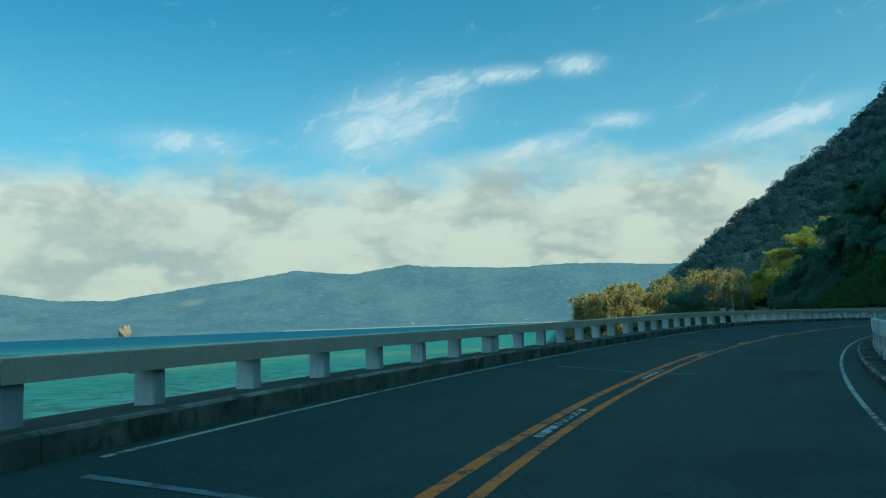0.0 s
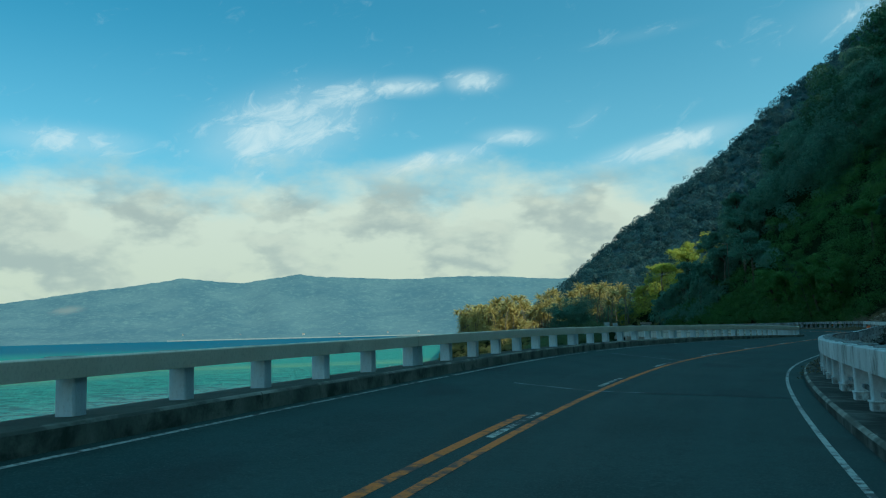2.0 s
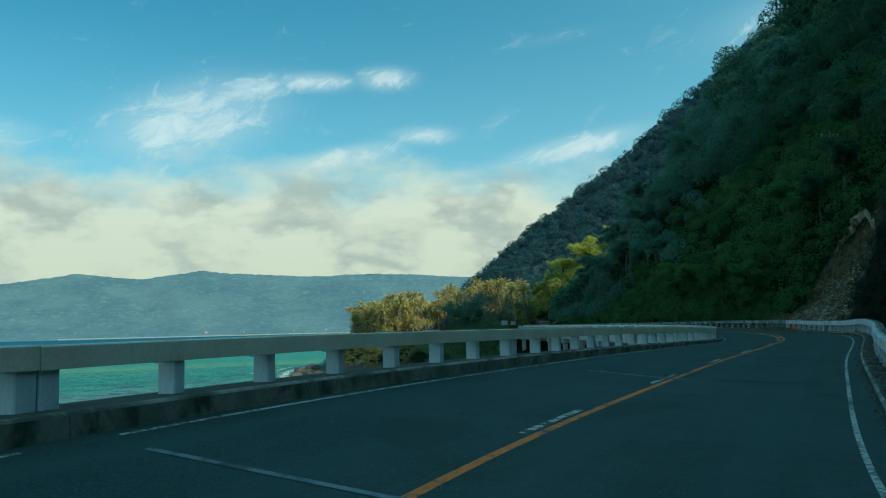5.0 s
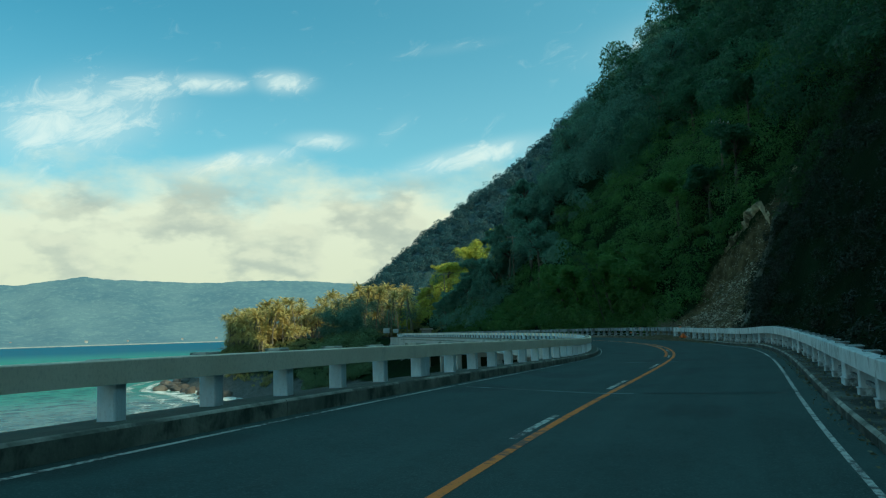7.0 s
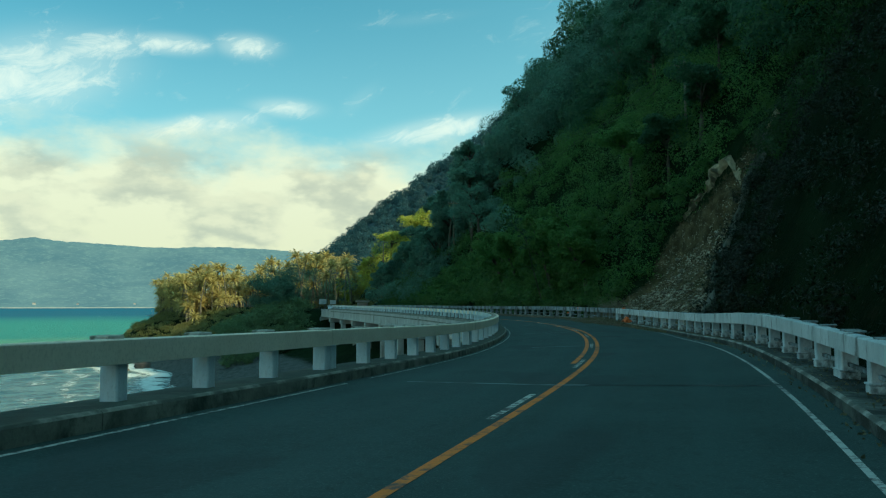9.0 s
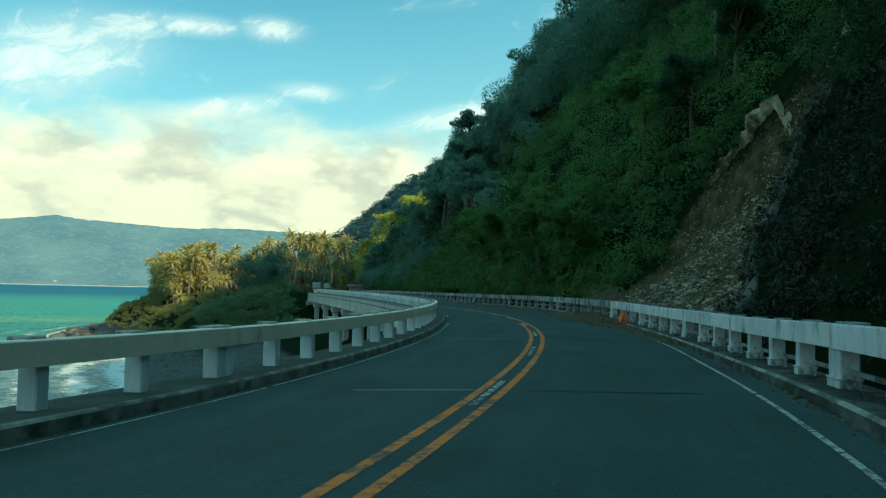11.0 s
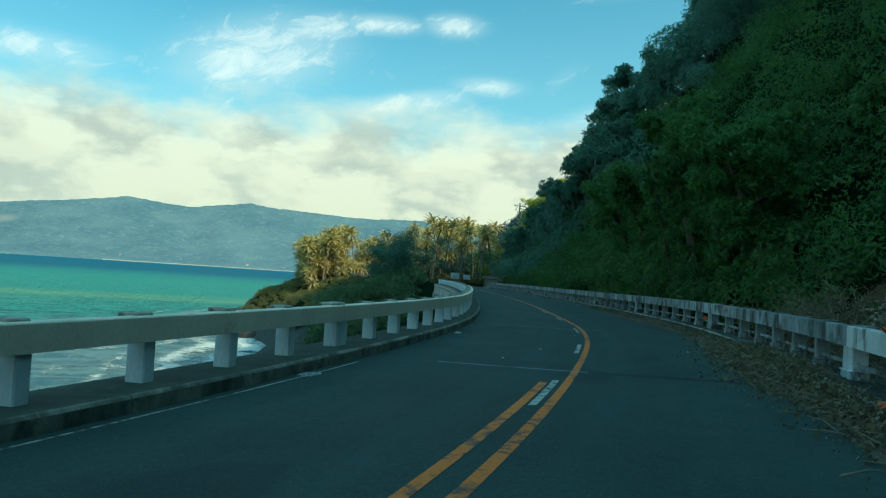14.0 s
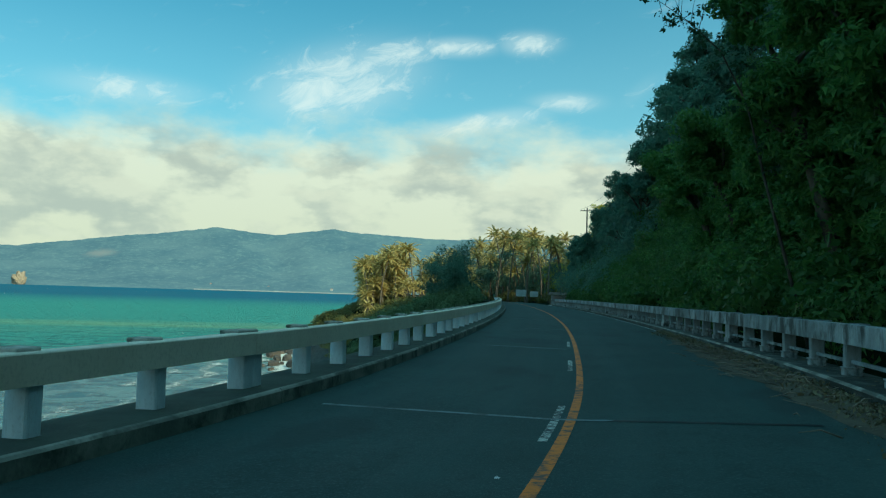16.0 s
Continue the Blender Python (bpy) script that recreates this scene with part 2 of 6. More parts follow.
def asphalt_material():
    m = bpy.data.materials.new("asphalt")
    m.use_nodes = True
    k = Nodes(m.node_tree)
    at = k.n("ShaderNodeTexCoord").outputs["Object"]
    uv = k.n("ShaderNodeUVMap", uv="lane").outputs[0]
    across = k.n("ShaderNodeSeparateXYZ", {0: uv}).outputs[0]
    wide, mid, grain = k.noise(at, 0.35, 4.0, 0.6), k.noise(k.scaled(uv, 1.6, 0.12, 1.0), 1.0, 5.0, 0.6), k.noise(at, 38.0, 3.0, 0.75)
    col = k.mix(k.step(wide, 0.3, 0.7), (0.023, 0.045, 0.042, 1), (0.035, 0.064, 0.060, 1))
    col = k.mix(k.math("MULTIPLY", k.step(mid, 0.48, 0.72), 0.6), col, (0.050, 0.082, 0.076, 1))
    blotch = k.noise(at, 6.0, 6.0, 0.75)
    col = k.mix(k.math("MULTIPLY", k.step(blotch, 0.48, 0.70), 0.65), col, (0.018, 0.030, 0.029, 1))
    col = k.mix(k.math("MULTIPLY", k.step(grain, 0.5, 0.72), 0.75), col, (0.090, 0.138, 0.130, 1))
    # wheel paths worn a little smoother and lighter
    track = k.math("ABSOLUTE", k.math("SUBTRACT", k.math("PINGPONG", across, 1.8), 0.9))
    col = k.mix(k.math("MULTIPLY", k.step(track, 0.42, 0.08), 0.26), col, (0.045, 0.082, 0.079, 1))
    # tar patches
    col = k.mix(k.math("MULTIPLY", k.step(k.noise(k.scaled(uv, 0.5, 0.22, 1.0), 1.0, 2.0, 0.4), 0.60, 0.66), 0.42), col, (0.022, 0.030, 0.030, 1))
    rough = k.math("MULTIPLY_ADD", mid, 0.25, 0.68)
    nrm = k.n("ShaderNodeBump", {"Strength": 0.35, "Distance": 0.012, "Height": k.math("ADD", grain, k.noise(at, 9.0, 3.0))}).outputs[0]
    b = k.n("ShaderNodeBsdfPrincipled", {"Base Color": col, "Roughness": rough, "Normal": nrm, "Specular IOR Level": 0.22})
    k.n("ShaderNodeOutputMaterial", {0: b.outputs[0]})
    return m


def paint_material(name, colour, worn, lo=0.52, hi=0.66, scale=5.0):
    """Road paint with worn-off holes that show the asphalt."""
    m = bpy.data.materials.new(name)
    m.use_nodes = True
    k = Nodes(m.node_tree)
    at = k.n("ShaderNodeTexCoord").outputs["Object"]
    hole = k.step(k.math("ADD", k.math("MULTIPLY", k.noise(at, scale, 6.0, 0.7), 0.7), k.math("MULTIPLY", k.noise(at, 0.5, 2.0), 0.3)), lo, hi)
    tone = k.mix(k.noise(at, 22.0, 4.0), (*colour, 1), (*[c * 0.62 for c in colour], 1))
    col = k.mix(k.math("MULTIPLY", hole, worn), tone, (0.05, 0.053, 0.053, 1))
    b = k.n("ShaderNodeBsdfPrincipled", {"Base Color": col, "Roughness": 0.7, "Specular IOR Level": 0.3})
    k.n("ShaderNodeOutputMaterial", {0: b.outputs[0]})
    return m


ASPHALT = asphalt_material()
YELLOW = paint_material("yellow_road_paint", (0.80, 0.225, 0.018), 0.90, 0.48, 0.60)
WHITE_PAINT = paint_material("white_road_paint", (0.64, 0.65, 0.58), 1.0, 0.45, 0.54, 8.0)
EDGE_PAINT = paint_material("edge_line_paint", (0.55, 0.58, 0.54), 0.97, 0.46, 0.59, 9.0)
TAR = paint_material("tar_seam", (0.012, 0.016, 0.017), 0.9, 0.48, 0.62, 1.2)
JOINT = paint_material("joint_seal", (0.22, 0.28, 0.30), 0.97, 0.46, 0.60, 1.6)
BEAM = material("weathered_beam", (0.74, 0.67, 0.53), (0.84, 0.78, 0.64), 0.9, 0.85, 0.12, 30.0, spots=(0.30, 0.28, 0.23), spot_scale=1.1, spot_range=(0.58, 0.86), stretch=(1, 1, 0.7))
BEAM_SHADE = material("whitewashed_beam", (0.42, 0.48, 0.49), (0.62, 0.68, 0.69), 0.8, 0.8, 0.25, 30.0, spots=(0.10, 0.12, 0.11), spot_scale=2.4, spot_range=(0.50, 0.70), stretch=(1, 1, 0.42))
BEAM_OLD = material("mould_blackened_beam", (0.13, 0.165, 0.175), (0.42, 0.49, 0.51), 0.7, 0.85, 0.3, 30.0, spots=(0.035, 0.046, 0.042), spot_scale=1.4, spot_range=(0.42, 0.62), stretch=(1, 1, 0.5))
POST = material("whitewashed_post", (0.50, 0.60, 0.66), (0.72, 0.80, 0.84), 2.5, 0.8, 0.25, 40.0, spots=(0.26, 0.27, 0.24), spot_scale=2.6, spot_range=(0.56, 0.8), stretch=(1, 1, 0.5), piece=0.25)
POST_OLD = material("mouldy_post", (0.36, 0.42, 0.44), (0.66, 0.72, 0.73), 2.5, 0.85, 0.3, 40.0, spots=(0.07, 0.085, 0.075), spot_scale=2.2, spot_range=(0.47, 0.68), stretch=(1, 1, 0.5), piece=0.35)
POST_BLACK = material("mould_blackened_post", (0.17, 0.20, 0.20), (0.42, 0.47, 0.48), 2.5, 0.85, 0.3, 40.0, spots=(0.035, 0.045, 0.04), spot_scale=2.2, spot_range=(0.44, 0.64), stretch=(1, 1, 0.5), piece=0.4)
CAP = material("mossy_cap", (0.28, 0.28, 0.24), (0.48, 0.48, 0.43), 3.0, 0.9, 0.3, 40.0, spots=(0.10, 0.11, 0.085), spot_scale=4.0, spot_range=(0.5, 0.68), piece=0.3)
KERB = material("stained_kerb", (0.115, 0.135, 0.112), (0.26, 0.275, 0.23), 1.5, 0.9, 0.4, 25.0, spots=(0.045, 0.060, 0.046), spot_scale=1.6, spot_range=(0.46, 0.66), stretch=(1, 1, 0.8))
KERB_MOSSY = material("mossy_kerb", (0.030, 0.042, 0.034), (0.13, 0.148, 0.128), 1.5, 0.95, 0.4, 25.0, spots=(0.012, 0.019, 0.013), spot_scale=1.3, spot_range=(0.38, 0.58))
DIRT = material("washed_down_dirt", (0.050, 0.043, 0.028), (0.105, 0.088, 0.058), 1.2, 1.0, 0.8, 14.0, spots=(0.16, 0.14, 0.10), spot_scale=6.0, spot_range=(0.62, 0.7))
KERB_LIP = material("worn_kerb_lip", (0.15, 0.16, 0.135), (0.36, 0.36, 0.31), 1.5, 0.9, 0.3, 25.0, spots=(0.07, 0.08, 0.065), spot_scale=1.1, spot_range=(0.42, 0.60))
KERB_TOP = material("dirty_ledge", (0.020, 0.034, 0.026), (0.050, 0.072, 0.056), 1.2, 0.95, 0.5, 25.0, spots=(0.09, 0.105, 0.088), spot_scale=2.0, spot_range=(0.58, 0.74))
CONCRETE = material("bridge_concrete", (0.30, 0.31, 0.29), (0.44, 0.45, 0.42), 0.6, 0.9, 0.3, 12.0, spots=(0.15, 0.15, 0.13), spot_scale=0.5, stretch=(1, 1, 0.3))
SCREE = material("broken_rock", (0.16, 0.145, 0.10), (0.46, 0.42, 0.33), 1.6, 0.9, 0.5, 8.0, spots=(0.07, 0.06, 0.038), spot_scale=0.9, spot_range=(0.45, 0.6))
CLIFF = material("pale_cliff_rock", (0.20, 0.175, 0.11), (0.42, 0.37, 0.24), 0.8, 0.95, 0.9, 4.0, spots=(0.06, 0.055, 0.03), spot_scale=0.7, spot_range=(0.48, 0.62), stretch=(1, 1, 0.5))
RIB = material("mossy_rib_rock", (0.045, 0.052, 0.040), (0.12, 0.12, 0.095), 0.8, 0.95, 0.9, 5.0, spots=(0.022, 0.034, 0.014), spot_scale=1.1, spot_range=(0.45, 0.62), stretch=(1, 1, 0.5))
CLIFF_FAR = material("far_pale_rock", (0.17, 0.15, 0.11), (0.36, 0.29, 0.20), 0.03, 1.0, 0.5, 0.15, stretch=(1, 1, 0.3))
BOULDER = material("wet_boulder", (0.028, 0.028, 0.026), (0.095, 0.088, 0.074), 0.4, 0.75, 0.6, 4.0, spots=(0.17, 0.145, 0.105), spot_scale=0.3, spot_range=(0.58, 0.72), piece=0.5)
SAND = material("pale_sand", (0.24, 0.26, 0.235), (0.36, 0.375, 0.34), 0.02, 0.95, 0.2, 0.2)
SEA = sea_material()
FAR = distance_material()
BARK = material("grey_bark", (0.045, 0.04, 0.03), (0.12, 0.105, 0.08), 3.0, 0.95, 0.6, 20.0, stretch=(1, 1, 0.3))
PALM_BARK = material("ringed_palm_bark", (0.09, 0.08, 0.06), (0.19, 0.165, 0.125), 2.0, 0.95, 0.7, 9.0, stretch=(0.2, 0.2, 3.0))
LEAF_HILL = leaf_material("hill_leaves", (0.020, 0.058, 0.034), (0.066, 0.145, 0.066), (0.046, 0.105, 0.052), 0.45)
# deep shade of the sheer bank is put into these near-black greens
LEAF_VINE_SHADE = leaf_material("shaded_vine_leaves", (0.005, 0.011, 0.005), (0.018, 0.036, 0.012), (0.016, 0.020, 0.010), 0.15)
# floor of the far flank, its blue holding the haze in between
FAR_FLOOR = material("hazed_canopy_floor", (0.024, 0.062, 0.074), (0.040, 0.084, 0.092), 0.05, 1.0, 0.4, 0.3)
LEAF_NEAR = leaf_material("roadside_leaves", (0.034, 0.094, 0.026), (0.118, 0.232, 0.052), (0.088, 0.165, 0.042), 0.45)
LEAF_BANK = leaf_material("bank_leaves", (0.010, 0.034, 0.009), (0.040, 0.090, 0.019), (0.028, 0.062, 0.016), 0.4)
# distance haze is put into this paler blue-green, for slopes and headland
LEAF_HAZED = leaf_material("hazed_hill_leaves", (0.064, 0.145, 0.112), (0.145, 0.255, 0.175), (0.115, 0.205, 0.150), 0.55)
# sunlight on the headland scrub is put into these warm tones
LEAF_WARM = leaf_material("sunlit_coast_leaves", (0.085, 0.110, 0.034), (0.32, 0.31, 0.10), (0.23, 0.215, 0.075))
# haze before the next mountain is put into these blue-grey leaf tones
LEAF_FLANK_HAZED = leaf_material("flank_leaves", (0.030, 0.082, 0.098), (0.064, 0.126, 0.134), (0.048, 0.104, 0.116), 0.6)
# lit copy of the hill leaves: low sun put into the bright yellow-green
LEAF_LIT = leaf_material("sunlit_hill_leaves", (0.13, 0.18, 0.028), (0.50, 0.52, 0.09), (0.38, 0.38, 0.07), 0.45)
LEAF_COAST = leaf_material("shore_leaves", (0.066, 0.128, 0.066), (0.165, 0.245, 0.100), (0.130, 0.185, 0.080))
# sun highlights on the fronds are put into the pale yellow tone
LEAF_PALM = leaf_material("palm_leaves", (0.10, 0.115, 0.035), (0.86, 0.70, 0.25), (0.46, 0.38, 0.12), 0.30)
DRY = leaf_material("dry_litter", (0.065, 0.062, 0.036), (0.30, 0.26, 0.15), (0.17, 0.16, 0.085), 0.1)
WOOD = material("weathered_wood", (0.13, 0.11, 0.08), (0.26, 0.22, 0.17), 2.0, 0.9, 0.5, 20.0, stretch=(1, 1, 0.2))
ORANGE = material("orange_netting", (0.52, 0.10, 0.02), (0.75, 0.19, 0.04), 4.0, 0.8, 0.5, 30.0)
CLOTH = material("grey_plastic", (0.20, 0.23, 0.28), (0.42, 0.45, 0.50), 9.0, 0.6, 0.4, 20.0)
PLASTIC = material("white_plastic", (0.55, 0.57, 0.58), (0.78, 0.79, 0.80), 5.0, 0.5, 0.4, 20.0)
BOARD = material("white_board", (0.38, 0.42, 0.44), (0.52, 0.55, 0.56), 0.8, 0.6, 0.1, 10.0)
ROOF = material("rusty_sheet_roof", (0.16, 0.10, 0.07), (0.30, 0.24, 0.20), 1.0, 0.7, 0.4, 12.0)
WIRE = material("cable_black", (0.02, 0.02, 0.02), (0.04, 0.04, 0.04), 2.0, 0.6, 0.0)


# ---------- helpers for things ----------
def mesh_object(name, verts, faces, mat, smooth=False):
    me = bpy.data.meshes.new(name)
    me.from_pydata([tuple(v) for v in verts], [], [tuple(f) for f in faces])
    me.materials.append(mat)
    if smooth:
        me.polygons.foreach_set("use_smooth", [True] * len(me.polygons))
    return new(name, me)


def quads_object(name, verts, n_quads, mat):
    """A large mesh of separate four-cornered pieces; verts: an array of n_quads * 4 points."""
    me = bpy.data.meshes.new(name)
    v = np.asarray(verts, dtype=np.float32).reshape(-1, 3)
    me.vertices.add(len(v))
    me.vertices.foreach_set("co", v.ravel())
    me.loops.add(n_quads * 4)
    me.loops.foreach_set("vertex_index", np.arange(n_quads * 4, dtype=np.int32))
    me.polygons.add(n_quads)
    me.polygons.foreach_set("loop_start", np.arange(0, n_quads * 4, 4, dtype=np.int32))
    me.update(calc_edges=True)
    me.materials.append(mat)
    return new(name, me)


def part(name, bm, mat, parent, label=""):
    me = bpy.data.meshes.new(name)
    bm.normal_update()
    bm.to_mesh(me)
    bm.free()
    me.materials.append(mat)
    ob = new(name, me)
    ob.parent = parent
    return tagged(ob, label)


def box(bm, lo, hi, bevel=0.0):
    made = bmesh.ops.create_cube(bm, size=1.0)["verts"]
    for v in made:
        v.co = Vector([lo[i] + (v.co[i] + 0.5) * (hi[i] - lo[i]) for i in range(3)])
    if bevel:
        edges = list({e for v in made for e in v.link_edges})
        bmesh.ops.bevel(bm, geom=edges, offset=bevel, segments=1, affect="EDGES", profile=0.6)
    return bm


def tube(bm, points, radii, sides=8, close=True):
    """A tapered tube along points."""
    rings = []
    for i, (p, r) in enumerate(zip(points, radii)):
        a, b = Vector(points[max(i - 1, 0)]), Vector(points[min(i + 1, len(points) - 1)])
        q = (b - a).to_track_quat("Z", "Y")
        rings.append([bm.verts.new(Vector(p) + q @ Vector((math.cos(2 * math.pi * j / sides) * r, math.sin(2 * math.pi * j / sides) * r, 0))) for j in range(sides)])
    for lo, hi in zip(rings, rings[1:]):
        for j in range(sides):
            bm.faces.new((lo[j], lo[(j + 1) % sides], hi[(j + 1) % sides], hi[j])).smooth = True
    if close:
        bm.faces.new(rings[0][::-1])
        bm.faces.new(rings[-1])
    return bm


def thing(name, label, category, group="", at=None):
    e = new(name)
    e.empty_display_size = 0.2
    if at is not None:
        e.matrix_world = at
    return tagged(e, label, category, group)


# ---------- the line of the road ----------
# stations in metres along the seaward rail; headings in radians from +y towards +x
KNOTS = np.arange(-230.0, 560.0, 12.0)
HEADINGS = np.interp(KNOTS, [-230, -62, -38, -26, -14, -2, 10, 22, 34, 46, 58, 70, 82, 94, 106, 118, 130, 142, 166, 202, 238, 250, 262, 274, 286, 300, 340, 390, 430, 560],
                     [-0.15, -0.05, 0.14, 0.26, 0.368, 0.483, 0.560, 0.632, 0.763, 0.773, 0.793, 0.771, 0.694, 0.618, 0.526, 0.453, 0.337, 0.300, 0.262, 0.225, 0.195, 0.20, 0.20, 0.10, -0.10, -0.20, -0.10, 0.10, 0.40, 0.50])
RAIL_Z = np.interp(KNOTS, [-230, -14, -2, 10, 22, 34, 46, 58, 70, 82, 94, 106, 118, 130, 142, 238, 260, 560],
                   [0.80, 0.834, 0.852, 0.924, 1.024, 1.058, 0.994, 0.873, 0.718, 0.560, 0.537, 0.568, 0.605, 0.622, 0.66, 0.90, 0.90, 0.95])


def glide(values, s):
    """Values at the knots, joined smoothly."""
    h = KNOTS[1] - KNOTS[0]
    i = np.clip(((np.asarray(s) - KNOTS[0]) // h).astype(int), 0, len(KNOTS) - 2)
    u = (np.asarray(s) - KNOTS[0]) / h - i
    v = np.concatenate([[2 * values[0] - values[1]], values, [2 * values[-1] - values[-2]]])
    a, b, c, d = v[i], v[i + 1], v[i + 2], v[i + 3]
    return 0.5 * (2 * b + (c - a) * u + (2 * a - 5 * b + 4 * c - d) * u ** 2 + (3 * b - a - 3 * c + d) * u ** 3)


_s = np.arange(-229.5, 545.0, 0.5)
_h = glide(HEADINGS, _s[:-1] + 0.25)
_x = np.concatenate([[0], np.cumsum(0.5 * np.sin(_h))])
_y = np.concatenate([[0], np.cumsum(0.5 * np.cos(_h))])
_i = int(np.argmin(abs(_s + 14.5)))
_x += -3.2313 - _x[_i]
_y += 6.626 - _y[_i]


def smooth01(x, lo, hi):
    t = np.clip((np.asarray(x, dtype=float) - lo) / (hi - lo), 0, 1)
    return t * t * (3 - 2 * t)


# cross-section along the road: stations, then what each line departs from its plain course
SECTION = np.array([-20, -5, 10, 25, 40, 55, 70, 85, 100, 115, 135.0])
_fine = np.arange(-240, 560, 1.0)


def course(*values):
    """A smooth run of values given at the stations of the section."""
    v = np.interp(np.arange(-252, 573, 1.0), SECTION, values)
    return np.convolve(v, np.full(13, 1 / 13), "same")[12:-13]


LEFT_UP = course(0.108, 0.082, 0.041, 0.046, 0.053, 0.043, 0.052, 0.030, 0.032, 0.047, 0.055)
CROWN_UP = course(-0.150, -0.156, -0.079, -0.039, 0.002, 0.001, 0.029, 0.002, 0.010, -0.042, -0.078)
RIGHT_UP = course(-0.146, -0.028, 0.058, 0.127, 0.210, 0.217, 0.086, -0.090, -0.101, -0.048, 0.064)
CROWN_OUT = course(-0.480, -0.178, -0.085, -0.082, -0.102, -0.012, 0.054, 0.094, 0.081, -0.011, -0.227)
RAIL_OUT = course(-0.157, -0.169, -0.154, -0.130, -0.125, -0.130, -0.090, -0.082, -0.166, -0.243, -0.260)
BEAM_TALL = course(0.238, 0.221, 0.225, 0.250, 0.267, 0.293, 0.307, 0.286, 0.298, 0.295, 0.313)
LINE_OUT = course(-0.385, -0.083, 0.053, -0.004, -0.004, 0.051, 0.030, -0.071, 0.081, 0.175, 0.229)


def on(values, s):
    return np.interp(s, _fine, values)


def plain_middle(s):
    return 3.97 + 0.33 * smooth01(s, 48, 78) + 0.12 * smooth01(s, 112, 130)


def middle(s):
    """Distance of the centre line from the seaward rail."""
    return plain_middle(s) + on(CROWN_OUT, s)


def hill_rail(s):
    """Distance of the landward rail's face from the seaward rail."""
    return middle(s) + 4.85 + on(RAIL_OUT, s)


def road_z(s, u):
    """Height of the road surface, banked in the bends."""
    c = 0.06 + 0.10 * smooth01(s, 140, 240)
    edge = glide(RAIL_Z, s) - 0.69
    flat = 1 - 0.55 * smooth01(s, 78, 92) * (1 - smooth01(s, 100, 116))
    right = c - (edge - c) * flat * 4.4 / (plain_middle(s) - 0.45) + on(RIGHT_UP, s)
    c, edge, m = c + on(CROWN_UP, s), edge + on(LEFT_UP, s), middle(s)
    return np.where(u < m, c + (edge - c) * (m - u) / (m - 0.45), c + (right - c) * (u - m) / 4.4)


def spot(s, u):
    """Plan position at station s, u metres to the right of the seaward rail."""
    h = glide(HEADINGS, s)
    return np.interp(s, _s, _x) + np.cos(h) * u, np.interp(s, _s, _y) - np.sin(h) * u


def place(s, u, up=0.0):
    x, y = spot(s, u)
    return Vector((float(x), float(y), float(road_z(s, u)) + up))


def stand(s, u, up=0.0):
    """Pose on the road: local y runs along the road, x to the right."""
    return Matrix.Translation(place(s, u, up)) @ Matrix.Rotation(-float(glide(HEADINGS, s)), 4, "Z")


def strip(s0, s1, profile, step=1.0, closed=True, base=None):
    """Verts and faces of a profile [(u, up), ...] swept along the road; base: where the heights count from."""
    ss = np.linspace(s0, s1, max(2, int(round((s1 - s0) / step)) + 1))
    vs, fs, n = [], [], len(profile)
    for s in ss:
        for u, up in profile:
            u, up = u(s) if callable(u) else u, up(s) if callable(up) else up
            x, y = spot(s, u)
            vs.append((x, y, float(road_z(s, u if base is None else base(s))) + up))
    for i in range(len(ss) - 1):
        for j in range(n if closed else n - 1):
            a, b = i * n + j, i * n + (j + 1) % n
            fs.append((a, b, b + n, a + n))
    if closed:
        fs.append(tuple(range(n))[::-1])
        fs.append(tuple((len(ss) - 1) * n + j for j in range(n)))
    return vs, fs


def swept(name, s0, s1, profile, mat, parent=None, step=1.0, closed=True, base=None, label=""):
    ob = mesh_object(name, *strip(s0, s1, profile, step, closed, base), mat)
    if parent:
        ob.parent = parent
    return tagged(ob, label)


DECK0, DECK1, ROAD1 = -84.0, 244.0, 400.0
right_edge = lambda s: hill_rail(s) - 0.45


# ---------- ground, sea, distance ----------
SEA_Z = -16.0


def fbm(x, y, scale, octaves=4, seed=0.0):
    """Smooth wavy noise between about -1 and 1."""
    x, y = np.asarray(x, float) / scale + seed * 7.3, np.asarray(y, float) / scale - seed * 3.1
    total, amp = 0.0, 0.55
    for o in range(octaves):
        a, b = 1.7 * o + 0.6, 2.3 * o + 1.1
        total = total + amp * (np.sin(x * 1.9 + 1.3 * np.sin(y * 1.3 + a) + b) * np.cos(y * 2.1 + 1.1 * np.sin(x * 1.1 + b) + a))
        x, y = x * 1.83 + 0.6 * y, y * 1.83 - 0.6 * x
        amp *= 0.5
    return total


def shore(s):
    """How far the waterline lies to seaward of the rail."""
    return np.interp(s, [-230, 60, 150, 200, 244, 300, 330, 352, 372, 395, 420, 450, 480, 560], [4, 6, 14, 26, 35, 34, 30, 34, 30, 25, 20, 20, 18, 10])


def slide_far(d):
    """Station of the far edge of the landslide scar, d metres up from the rail."""
    return np.interp(d, [0, 3, 7.2, 8.6, 9.4, 10.8, 12], [121.5, 122.8, 122.6, 117.6, 115.6, 113.2, 112.6])


def slide_near(d):
    return np.interp(d, [0, 2.5, 4.2, 5.8, 8.2, 10.8, 12], [99.5, 102.5, 107.0, 109.3, 111.2, 112.4, 112.5])


def slide_mid(d):
    return (slide_far(d) + slide_near(d)) / 2


